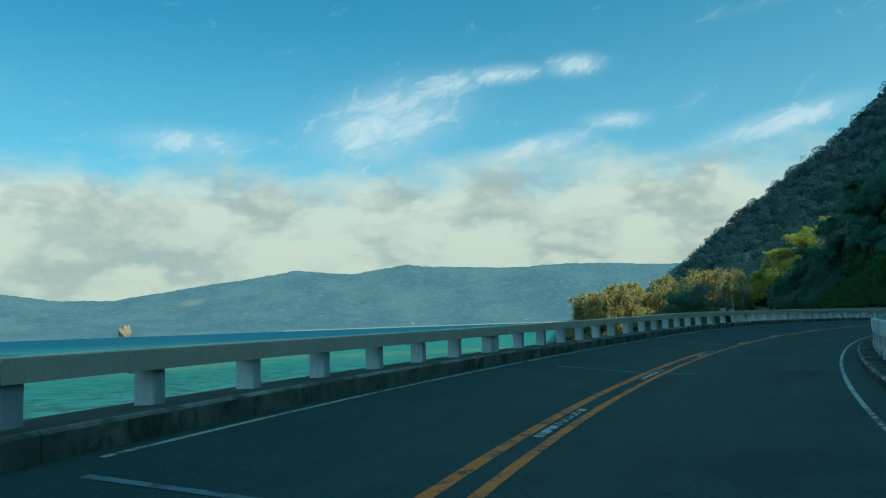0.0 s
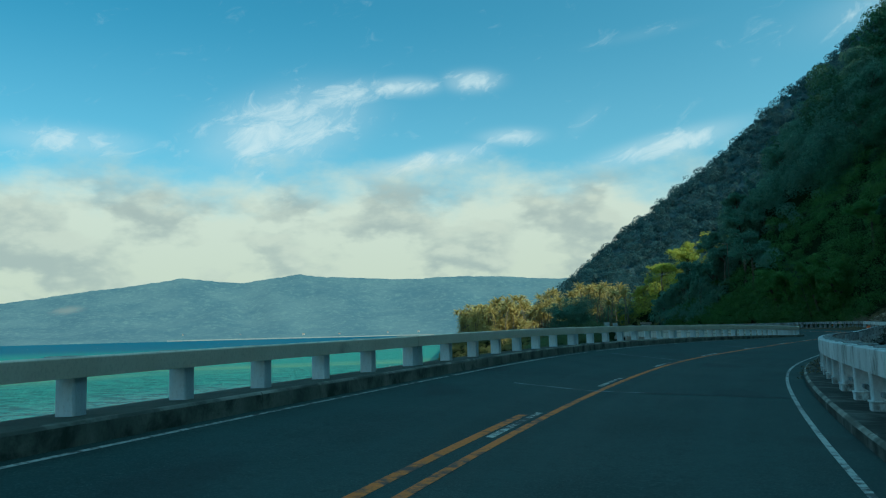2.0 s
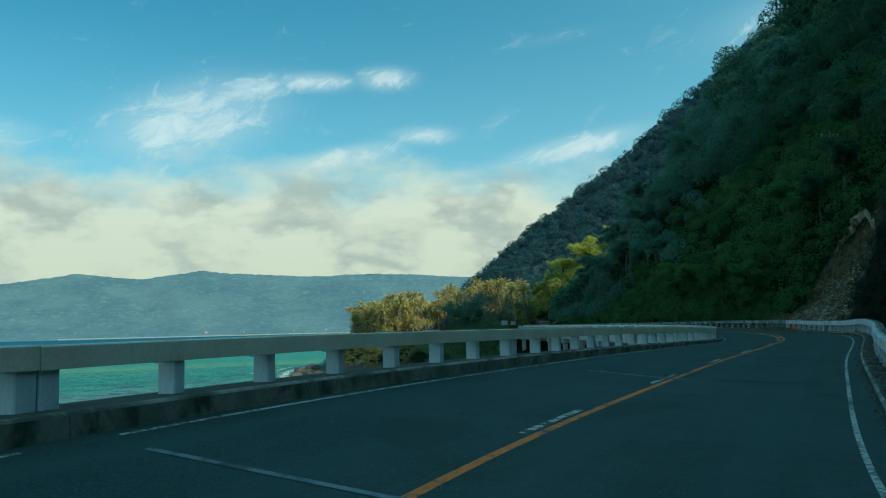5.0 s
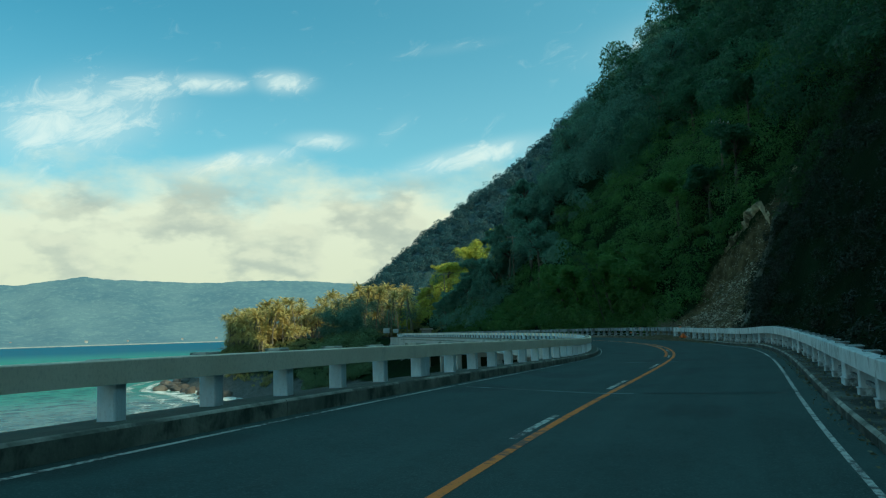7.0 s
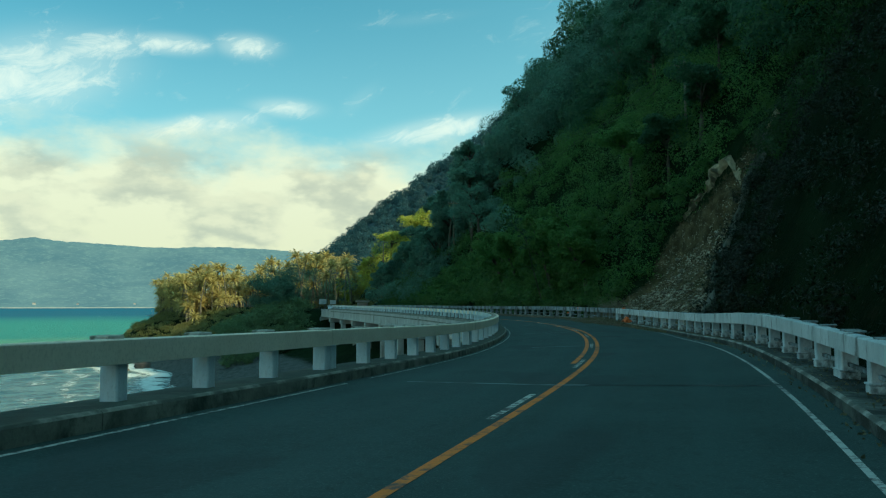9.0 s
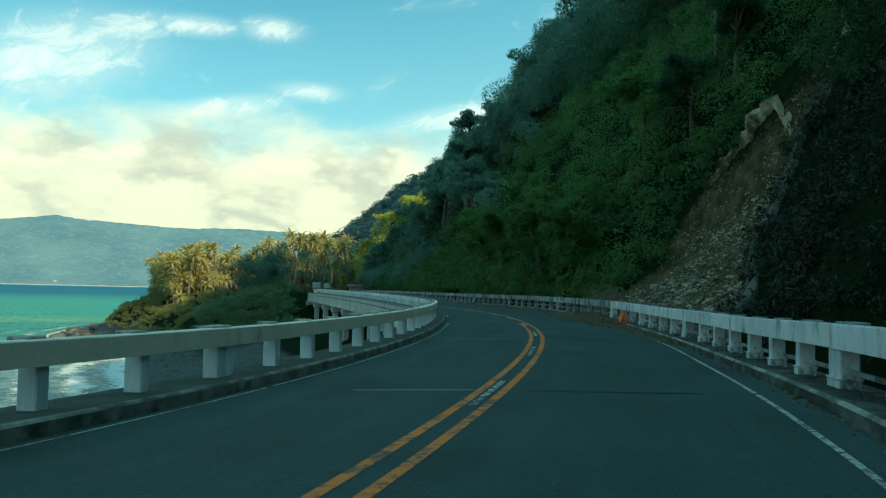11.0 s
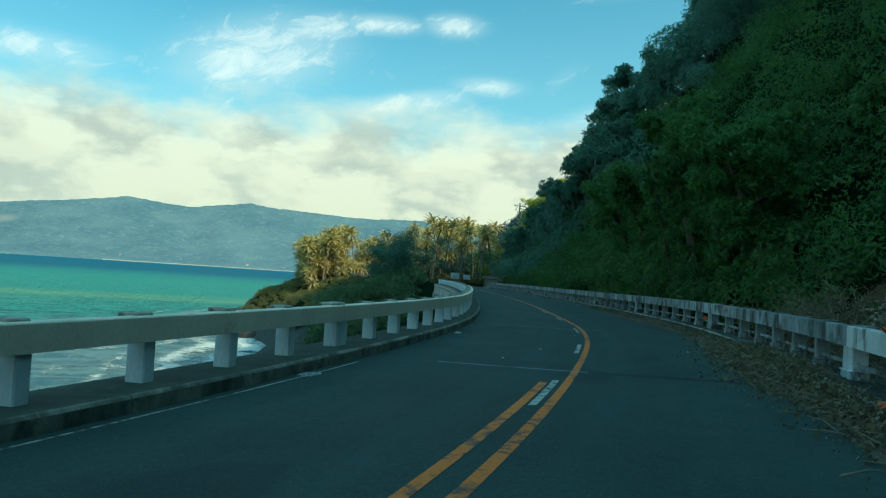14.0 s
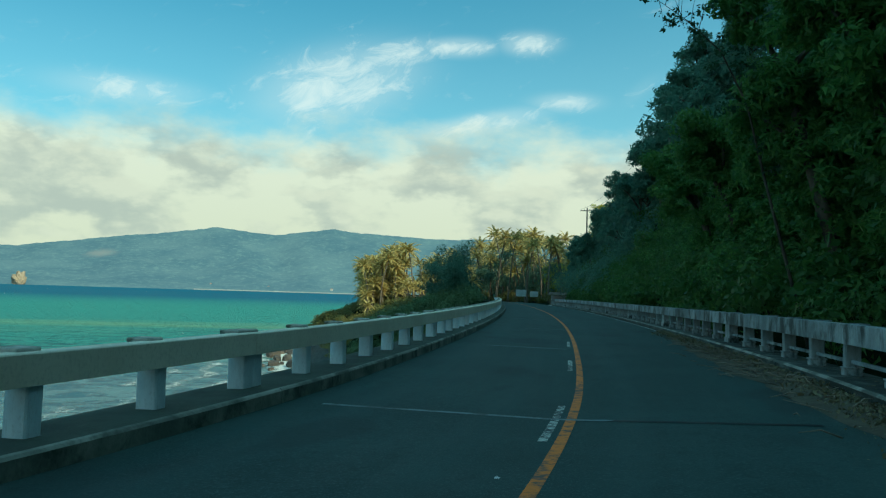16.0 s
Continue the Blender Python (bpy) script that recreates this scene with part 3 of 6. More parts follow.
def slide_part(s, d):
    """1 inside the landslide scar above the rail, 0 outside."""
    wob = 0.6 * fbm(s, d, 2.4, 3)
    return smooth01(slide_far(d) - s + wob, -0.5, 0.7) * smooth01(s - slide_near(d) + wob, -0.5, 0.7) * smooth01(d, -2.0, 0.5) * (1 - smooth01(d, 10.2, 11.4))


def ground_z(s, u):
    s, u = np.broadcast_arrays(np.asarray(s, float), np.asarray(u, float))
    d = u - (middle(s) + 5.5)
    w = shore(s)
    # hill to landward: steep at the road, easing above
    tall = 1.0 - 0.68 * smooth01(s, 207, 288) - 0.2 * smooth01(s, 284, 320)
    road_d = d
    d = d - 22.0 * smooth01(s, 257, 279)
    sheer = smooth01(s, 40, 60) * (1 - smooth01(s, 92, 104))
    # unseen steep hill behind the start, added to keep sun off the road
    back = 1.0 - smooth01(s, -45, 8)
    rise = tall * ((1.1 + 1.5 * sheer) * np.clip(d - 1.2, 0, 4) + 1.9 * np.clip(d - 5.2, 0, 9) + 1.25 * (1 - 0.75 * smooth01(s, 222, 256)) * np.clip(d - 14.2, 0, 54) + 0.15 * np.clip(d - 68.2, 0, 250))
    rise = np.maximum(rise, back * np.minimum(3.4 * np.clip(d - 1.2, 0, 60), 112))
    rough = fbm(s, d, 26.0, 4, 1.0) * 5.0 * smooth01(d, 3, 30) + fbm(s, d, 70.0, 2, 2.0) * 9.0 * smooth01(d, 15, 70) + fbm(s, d, 5.0, 3, 3.0) * 0.8 * smooth01(d, 1.0, 5)
    knoll = 13.0 * smooth01(road_d, 13, 27) * smooth01(s, 255, 268) * (1 - smooth01(s, 292, 310))
    scar = slide_part(s, d)
    hill = knoll + rise * (1 - 0.20 * scar) + rough * (1 - 0.8 * scar) - 1.0 * scar * smooth01(d, 2, 8) - 0.25
    # seaward: under the bridge and down to the beach
    t = np.clip((u + w) / (middle(s) + 5.5 + w), 0, 1)
    bank = SEA_Z + (15.4) * np.where(t < 0.55, 0.42 * t / 0.55, 0.42 + 0.58 * (np.maximum(t - 0.55, 0) / 0.45) ** 1.1) + 0.5 * fbm(s, u, 14.0, 4, 4.0)
    # headland beyond the bridge
    v = np.clip((u + w) / np.maximum(w - 6.0, 1.0), 0, 1)
    head = np.where(u > -6, road_z(s, np.clip(u, -6, 12)) - 0.12, SEA_Z + (15.4) * (0.62 * np.minimum(v / 0.35, 1) + 0.38 * smooth01(v, 0.35, 1.0)) + 0.7 * fbm(s, u, 12.0, 3, 5.0) * smooth01(u, -6, -14))
    low = bank + (head - bank) * smooth01(s, 240, 262)
    low = np.where(u < -w, SEA_Z - 0.16 * np.maximum(-w - u, 0) ** 0.9, low)
    shelf = smooth01(s, 246, 256)
    hill = np.where(road_d > 0, np.maximum(hill, road_z(s, np.minimum(u, middle(s) + 6)) * shelf - 0.25 + 0.35 * shelf * fbm(s, u, 9.0, 2) * smooth01(road_d, 1, 6)), hill)
    k = smooth01(road_d, -0.01, 0.8)
    return np.where(road_d > 0, np.maximum(hill, -0.25) * k + (1 - k) * low, low)


def ground_material():
    """Dark forest floor; gravelly earth where the hill slid; pebbles on the beach."""
    m = bpy.data.materials.new("ground")
    m.use_nodes = True
    k = Nodes(m.node_tree)
    at = k.n("ShaderNodeTexCoord").outputs["Object"]
    wide, mid, fine = k.noise(at, 0.2, 5.0, 0.6), k.noise(at, 0.9, 6.0, 0.65), k.noise(at, 4.0, 5.0, 0.7)
    # floor tones near black: shade under the growth put into the colour
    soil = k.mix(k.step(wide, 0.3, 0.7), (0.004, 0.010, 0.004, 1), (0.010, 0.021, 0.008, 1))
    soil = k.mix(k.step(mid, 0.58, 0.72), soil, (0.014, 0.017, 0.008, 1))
    slip = k.mix(k.step(mid, 0.35, 0.65), (0.046, 0.040, 0.021, 1), (0.105, 0.088, 0.048, 1))
    slip = k.mix(k.step(k.noise(k.scaled(at, 1.0, 1.0, 0.3), 0.5, 5.0, 0.6), 0.52, 0.70), slip, (0.05, 0.05, 0.024, 1))
    grit = k.n("ShaderNodeTexVoronoi", {"Vector": at, "Scale": 5.5, "Randomness": 1.0})
    slip = k.mix(k.math("MULTIPLY", k.step(grit.outputs["Distance"], 0.42, 0.25), k.step(k.noise(at, 1.6, 4.0, 0.6), 0.48, 0.58)), slip, (0.25, 0.23, 0.17, 1))
    pebble = k.mix(k.step(mid, 0.3, 0.7), (0.042, 0.050, 0.050, 1), (0.100, 0.112, 0.108, 1))
    peb = k.n("ShaderNodeTexVoronoi", {"Vector": at, "Scale": 2.6, "Randomness": 1.0})
    pebble = k.mix(k.math("MULTIPLY", k.step(peb.outputs["Distance"], 0.45, 0.2), 0.7), pebble, (0.12, 0.12, 0.11, 1))
    edge = k.math("MULTIPLY_ADD", k.math("SUBTRACT", fine, 0.5), 0.9, 0.0)
    scar = k.n("ShaderNodeAttribute")
    scar.attribute_name = "scar"
    shore_part = k.n("ShaderNodeAttribute")
    shore_part.attribute_name = "beach"
    col = k.mix(k.step(k.math("ADD", scar.outputs["Fac"], edge), 0.05, 0.35), soil, slip)
    col = k.mix(k.step(k.math("ADD", shore_part.outputs["Fac"], edge), 0.35, 0.65), col, pebble)
    nrm = k.n("ShaderNodeBump", {"Strength": 0.9, "Distance": 0.12, "Height": k.math("ADD", fine, k.math("MULTIPLY", grit.outputs["Distance"], -0.7))}).outputs[0]
    b = k.n("ShaderNodeBsdfPrincipled", {"Base Color": col, "Roughness": 1.0, "Normal": nrm, "Specular IOR Level": 0.02})
    k.n("ShaderNodeOutputMaterial", {0: b.outputs[0]})
    return m


def build_ground():
    ss = np.concatenate([np.arange(-226, 70, 4.0), np.arange(70, 130, 0.6), np.arange(130, 540, 4.0)])
    us = np.concatenate([np.arange(-120, -20, 5.0), np.arange(-20, 9, 2.5), np.arange(9.2, 31, 0.5), np.arange(31, 95, 3.0), np.arange(95, 290, 12.0)])
    S, U = np.meshgrid(ss, us, indexing="ij")
    Z = ground_z(S, U)
    X, Y = spot(S.ravel(), U.ravel())
    vs = np.stack([X, Y, Z.ravel()], 1)
    nu = len(us)
    fs = [(i * nu + j, (i + 1) * nu + j, (i + 1) * nu + j + 1, i * nu + j + 1) for i in range(len(ss) - 1) for j in range(nu - 1)]
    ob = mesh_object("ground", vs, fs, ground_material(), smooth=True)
    scar = slide_part(S, U - (middle(S) + 5.5))
    beach = smooth01(SEA_Z + 6.5 - Z, -1.0, 1.5) * smooth01(-U, 2.0, 6.0)
    for name, field in (("scar", scar), ("beach", beach)):
        layer = ob.data.attributes.new(name, "FLOAT", "POINT")
        layer.data.foreach_set("value", np.ascontiguousarray(field.ravel(), dtype=np.float32))
    return tagged(ob, "forest floor, landslide scar and pebble beach", "ground", kind="structure")


build_ground()

# sea out to the horizon
_r = np.concatenate([[0], np.geomspace(20, 9000, 40)])
_v = [(90, 150, SEA_Z)] + [(90 + r * math.cos(a), 150 + r * math.sin(a), SEA_Z) for r in _r[1:] for a in np.linspace(0, 2 * math.pi, 64, endpoint=False)]
_f = [(0, 1 + j, 1 + (j + 1) % 64) for j in range(64)] + [(1 + i * 64 + j, 1 + (i + 1) * 64 + j, 1 + (i + 1) * 64 + (j + 1) % 64, 1 + i * 64 + (j + 1) % 64) for i in range(len(_r) - 2) for j in range(64)]
tagged(mesh_object("water", _v, _f, SEA), "choppy turquoise sea turning deep blue far out", "sea", kind="structure")


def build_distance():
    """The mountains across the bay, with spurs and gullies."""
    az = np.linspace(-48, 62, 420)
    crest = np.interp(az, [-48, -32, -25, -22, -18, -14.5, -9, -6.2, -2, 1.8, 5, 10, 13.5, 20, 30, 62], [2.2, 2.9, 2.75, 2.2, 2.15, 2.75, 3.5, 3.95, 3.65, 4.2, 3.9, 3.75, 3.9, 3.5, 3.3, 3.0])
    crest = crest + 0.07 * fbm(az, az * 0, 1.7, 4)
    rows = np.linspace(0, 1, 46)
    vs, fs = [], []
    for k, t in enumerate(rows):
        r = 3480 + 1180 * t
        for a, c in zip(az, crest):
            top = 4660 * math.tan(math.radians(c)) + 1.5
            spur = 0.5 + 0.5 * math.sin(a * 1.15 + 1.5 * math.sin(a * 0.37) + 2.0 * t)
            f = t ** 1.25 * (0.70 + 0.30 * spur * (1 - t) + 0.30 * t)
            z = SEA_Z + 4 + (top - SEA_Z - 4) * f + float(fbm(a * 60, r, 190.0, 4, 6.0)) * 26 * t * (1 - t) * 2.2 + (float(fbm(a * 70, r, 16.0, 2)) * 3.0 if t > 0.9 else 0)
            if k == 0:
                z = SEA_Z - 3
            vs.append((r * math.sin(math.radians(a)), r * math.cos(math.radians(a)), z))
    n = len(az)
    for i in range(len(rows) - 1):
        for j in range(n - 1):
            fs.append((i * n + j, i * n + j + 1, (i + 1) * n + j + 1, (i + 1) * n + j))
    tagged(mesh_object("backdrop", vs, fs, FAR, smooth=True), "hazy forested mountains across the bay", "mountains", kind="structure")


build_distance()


def build_far_hill():
    """The next mountain flank, most of a kilometre ahead, with its forest."""
    bear, far = np.linspace(13, 62, 120), np.linspace(390, 1300, 46)
    peak = lambda b: np.interp(b, [13, 17.6, 21.4, 23.5, 25.1, 27, 31.4, 33.8, 37.7, 42, 62], [0.0, 0.6, 3.4, 5.2, 6.6, 8.0, 11.0, 12.9, 15.9, 19.0, 25.0])

    def high(b, r):
        return -3.0 + np.minimum(r, 1000) * np.tan(np.radians(peak(b))) * smooth01(r, 390, 1000) + fbm(b * 12, r, 60.0, 3, 7.0) * 5.0 * smooth01(peak(b), 0.5, 4) * smooth01(r, 420, 560)

    Bm, Rm = np.meshgrid(bear, far, indexing="ij")
    Z = high(Bm, Rm)
    vs = np.stack([Rm * np.sin(np.radians(Bm)), Rm * np.cos(np.radians(Bm)), Z], -1).reshape(-1, 3)
    n = len(far)
    fs = [(i * n + j, i * n + j + 1, (i + 1) * n + j + 1, (i + 1) * n + j) for i in range(len(bear) - 1) for j in range(n - 1)]
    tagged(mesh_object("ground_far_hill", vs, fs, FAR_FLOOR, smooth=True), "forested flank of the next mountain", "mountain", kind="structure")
    rng = np.random.default_rng(41)
    m = 5200
    b, r = rng.uniform(16, 46, m), rng.uniform(450, 1010, m)
    rad = 2.8 + 5.0 * rng.uniform(0, 1, m) ** 1.8
    p = np.stack([r * np.sin(np.radians(b)), r * np.cos(np.radians(b)), high(b, r) + rad * rng.uniform(0.2, 1.2, m)], 1)
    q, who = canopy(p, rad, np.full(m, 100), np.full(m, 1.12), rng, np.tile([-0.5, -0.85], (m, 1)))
    tagged(crowns_object("far_flank_leaves", q, who, LEAF_FLANK_HAZED, rng), "tree crowns on the next mountain flank", "trees", kind="stuff")


_a = np.radians(np.linspace(-7, 24, 90))
_v = [(r * math.sin(a), r * math.cos(a), SEA_Z + z) for a in _a for r, z in ((3440 + 12 * math.sin(a * 60), 0.5), (3468, 2.0), (3500, 4.2))]
tagged(mesh_object("far_beach", _v, [(i * 3 + j, i * 3 + j + 1, (i + 1) * 3 + j + 1, (i + 1) * 3 + j) for i in range(89) for j in range(2)], SAND), "thin strip of pale sand on the far shore", "beach", kind="structure")



def far_house(a, r, w, h):
    x, y = r * math.sin(math.radians(a)), r * math.cos(math.radians(a))
    t = thing("far_house", "tiny pale house on the far shore", "house", "far village", Matrix.Translation((x, y, SEA_Z + 3.0 + (r - 3480) * 0.12)) @ Matrix.Rotation(-math.radians(a), 4, "Z"))
    part("wall", box(bmesh.new(), (-w / 2, -4, -8), (w / 2, 4, h)), CONCRETE, t)
    bm = bmesh.new()
    v = [bm.verts.new(p) for p in ((-w / 2 - 0.6, -4.6, h), (w / 2 + 0.6, -4.6, h), (w / 2 + 0.6, 4.6, h), (-w / 2 - 0.6, 4.6, h), (-w / 2, 0, h + 2.6), (w / 2, 0, h + 2.6))]
    for f in ((0, 1, 5, 4), (2, 3, 4, 5), (0, 4, 3), (1, 2, 5), (0, 3, 2, 1)):
        bm.faces.new([v[i] for i in f])
    part("roof", bm, ROOF, t)


for a, r, w, h in ((2.1, 3575, 11, 5), (4.6, 3555, 8, 4), (-2.2, 3610, 7, 4), (8.0, 3570, 7, 4), (10.2, 3580, 9, 4), (-6.0, 3640, 7, 4)):
    far_house(a, r, w, h)


def far_cliff():
    bm = bmesh.new()
    bmesh.ops.create_icosphere(bm, subdivisions=4, radius=1.0)
    for v in bm.verts:
        p = v.co.copy()
        v.co = Vector((p.x * 26, p.y * 22, (p.z * abs(p.z) ** 0.3 + 0.55) * 30)) * (1 + 0.34 * noise.noise(p * 1.7) + 0.16 * noise.noise(Vector((p.x * 7, p.y * 7, p.z * 2))))
    me = bpy.data.meshes.new("far_cliff")
    bm.to_mesh(me)
    bm.free()
    me.materials.append(CLIFF_FAR)
    ob = new("far_cliff", me)
    ob.location = (3490 * math.sin(math.radians(-17.4)), 3490 * math.cos(math.radians(-17.4)), SEA_Z)
    tagged(ob, "pale rock stack at the foot of the far mountains", "cliff", kind="structure")


far_cliff()

# ---------- road ----------
us = [(lambda s, k=k: 0.45 + k * (middle(s) - 0.45) / 4) for k in range(5)] + [(lambda s, k=k: middle(s) + k * (right_edge(s) - middle(s)) / 4) for k in range(1, 5)]


def build_road():
    ss = np.arange(DECK0, ROAD1 + 0.1, 1.0)
    vs, fs, uv = [], [], []
    for s in ss:
        for f in us:
            x, y = spot(s, f(s))
            vs.append((x, y, float(road_z(s, f(s)))))
            uv.append((f(s) - float(middle(s)), s))
    n = len(us)
    for i in range(len(ss) - 1):
        for j in range(n - 1):
            fs.append((i * n + j, i * n + j + 1, (i + 1) * n + j + 1, (i + 1) * n + j))
    ob = mesh_object("road", vs, fs, ASPHALT, smooth=True)
    layer = ob.data.uv_layers.new(name="lane")
    for lp in ob.data.loops:
        layer.data[lp.index].uv = uv[lp.vertex_index]
    return tagged(ob, "dark worn asphalt on a curving viaduct", "road", kind="structure")


build_road()


def line(name, s0, s1, off, width, mat, label, from_right=False, step=0.7, parent=None):
    """A flat painted line on the asphalt, off metres from the centre line."""
    lo, hi = (lambda s: middle(s) + off - width / 2), (lambda s: middle(s) + off + width / 2)
    ob = swept(name, s0, s1, [(lo, 0.004), (hi, 0.004)], mat, step=step, closed=False)
    return tagged(ob, label, "road marking", kind="structure")


line("yellow_line", -80, 400, 0.17, 0.13, YELLOW, "worn yellow centre line")
for s0, s1 in ((-80, 9.0), (75.0, 109.8)):
    line("yellow_line", s0, s1, -0.19, 0.13, YELLOW, "worn second yellow centre line")
for k in range(-7, 17):
    line("white_dash", 6.5 + 8.4 * k, 9.4 + 8.4 * k, -0.03, 0.105, WHITE_PAINT, "half worn-off white dash beside the yellow line")
for j, s0 in enumerate(np.arange(-84, 240, 14.0)):
    if s0 < 105:
        ob = swept("edge_line", s0 + 0.15, s0 + 13.85 - (0.9 if j % 3 == 1 else 0), [(lambda s: 0.625, 0.004), (lambda s, w=0.045 if s0 > 60 else 0.07: 0.625 + w, 0.004)], EDGE_PAINT, closed=False)
        tagged(ob, "thin worn white edge line", "road marking", kind="structure")
    ob = swept("edge_line", s0 + 0.1, s0 + 13.9, [(lambda s: middle(s) + on(LINE_OUT, s) + 3.795, 0.004), (lambda s: middle(s) + on(LINE_OUT, s) + 3.868, 0.004)], EDGE_PAINT, closed=False)
    tagged(ob, "thin worn white edge line", "road marking", kind="structure")
    skew = 0.10 * (j * 29 % 7 - 3)
    for lo, hi, mat, label in ((1.0 + (j * 37 % 5) * 0.3, 4.1 + 0.3 * (j * 53 % 4), JOINT, "pale sealed expansion joint across the asphalt"), (4.9, 7.4 + 0.3 * (j % 3), TAR, "dark tarred seam across the asphalt")):
        ob = mesh_object("expansion_joint", [tuple(place(s0 - 0.3 + skew * (u - 4) * 0.25 + ds, u, 0.006)) for u in np.linspace(lo, hi, 14) for ds in (-0.06, 0.06)],
                         [(2 * i, 2 * i + 2, 2 * i + 3, 2 * i + 1) for i in range(13)], mat)
        tagged(ob, label, "joint", kind="structure")


# ---------- kerbs, railings, bridge ----------
def shaped(name, boxes, mat):
    """One mesh of bevelled blocks: (low corner, high corner, bevel) each."""
    bm = bmesh.new()
    for lo, hi, bevel in boxes:
        box(bm, [min(a, b) for a, b in zip(lo, hi)], [max(a, b) for a, b in zip(lo, hi)], bevel)
    me = bpy.data.meshes.new(name)
    bm.normal_update()
    bm.to_mesh(me)
    bm.free()
    me.materials.append(mat)
    return me


def posts_between(s0, s1):
    """Stations of the far ends of the posts and their lengths: seven to a span of 14 m, a stout pair over the joint."""
    out = []
    for span in range(int(s0 // 14), int(s1 // 14) + 1):
        out += [(14.0 * span, 0.27), (14.0 * span - 0.29, 0.27)]
        out += [(14.0 * span - 0.02 + 1.93 * m, 0.21) for m in range(1, 7)]
    return sorted((s, w) for s, w in out if s0 <= s <= s1)


def railing(name, label, side, face, under, tall, mat_beam, s0, s1, stepped, mat_kerb):
    """under: height of the beam's underside over the road at the face; tall: depth of the beam."""
    rail = thing(name, label, "railing")
    rng = random.Random(5 if side < 0 else 9)
    q = side
    mat_post = POST_OLD if stepped else POST
    meshes = {}
    for s, w in posts_between(s0, s1):
        # meshes are shared between posts of one size; heights in steps of two centimetres
        hi, top = round(under(s) / 0.02) * 0.02, round((under(s) + tall(s)) / 0.02) * 0.02
        w = 0.15 if stepped and s > 111 and w < 0.25 else w
        proud = 0.022 if stepped and s < 111 else 0.038 if s > 46 and not stepped else 0.004
        if (key := (w, hi, top, proud, s > 113)) not in meshes:
            blocks = [((q * 0.0, -w, 0.12), (q * 0.26, 0.0, hi + 0.01), 0.018), ((q * 0.205, -w + 0.02, hi - 0.03), (q * 0.36, -0.02, top - 0.015), 0.015)]
            if stepped:
                blocks += [((-q * 0.02, -w - 0.02, 0.12), (q * 0.28, 0.02, 0.27), 0.012), ((-q * 0.035, -w - 0.035, 0.27), (q * 0.295, 0.035, 0.30), 0.008)]
            cap = [((q * 0.10, -w - 0.05, top - 0.02), (q * 0.38, 0.05, top + proud), 0.014)]
            meshes[key] = shaped("post", blocks, POST_BLACK if stepped and s > 113 else mat_post), shaped("cap", cap, BEAM_OLD if stepped else CAP)
        p = new("post", meshes[key][0])
        p.parent = rail
        p.matrix_world = stand(s, face(s)) @ Matrix.Rotation(rng.uniform(-0.012, 0.012), 4, "Y")
        c = new("cap", meshes[key][1])
        c.parent = p
    for span in range(int(s0 // 14), int(s1 // 14)):
        a, b = 14.0 * span, 14.0 * span + 14.0
        lift = rng.uniform(-0.006, 0.006)
        pts = [(0.03, 0, 0.0), (0.03, 1, -0.015), (0.015, 1, 0.0), (-0.185, 1, 0.0), (-0.20, 1, -0.015), (-0.20, 0, 0.0)]
        prof = [((lambda s, k=k: face(s) - q * k), (lambda s, t=t, z=z: under(s) + t * tall(s) + z + lift)) for k, t, z in pts]
        if q > 0:
            prof = prof[::-1]
        swept("beam", a - 0.275, b - 0.295, prof, BEAM_OLD if stepped and a > 110 else mat_beam, rail, 1.0, True, face)
        # kerb with a worn lip, in two lengths to a span
        lip = 0.17 if stepped else 0.212
        for c0, c1 in ((a - 0.28, a + 6.70), (a + 6.72, b - 0.30)):
            pts = [(0.45, -0.25), (0.45, lip - 0.04), (0.425, lip - 0.01), (0.39, lip), (-0.62, lip - 0.03), (-0.62, -0.55)]
            prof = [((lambda s, k=k: face(s) - q * k), z) for k, z in pts]
            if q > 0:
                prof = prof[::-1]
            k = swept("kerb", c0, c1, prof, mat_kerb, rail, 1.0, True, face, "stained concrete kerb")
            k.data.materials.append(KERB_MOSSY if stepped else KERB_TOP)
            k.data.materials.append(KERB_LIP)
            for pl in k.data.polygons:
                pl.material_index = 1 if abs(pl.normal.z) > 0.97 else 2 if abs(pl.normal.z) > 0.25 else 0
        if stepped:
            pts = [(-0.10, 0.36), (-0.10, 0.42), (-0.16, 0.42), (-0.16, 0.36)]
            prof = [((lambda s, k=k: face(s) - q * k), z) for k, z in pts][::-1]
            swept("lower_rail", a - 0.275, b - 0.295, prof, BEAM_OLD, rail, 1.0, True, face)
    return rail


railing("railing", "long grey concrete bridge railing on the sea side", -1, lambda s: 0.0, lambda s: float(glide(RAIL_Z, s) + 0.018 - road_z(s, 0.0)), lambda s: float(on(BEAM_TALL, s)), BEAM, -84, 244, False, KERB)
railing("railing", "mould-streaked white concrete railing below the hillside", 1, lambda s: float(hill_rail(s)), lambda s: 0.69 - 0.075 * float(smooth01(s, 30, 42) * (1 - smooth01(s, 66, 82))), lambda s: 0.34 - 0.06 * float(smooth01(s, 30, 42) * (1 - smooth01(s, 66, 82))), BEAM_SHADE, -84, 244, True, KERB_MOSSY)


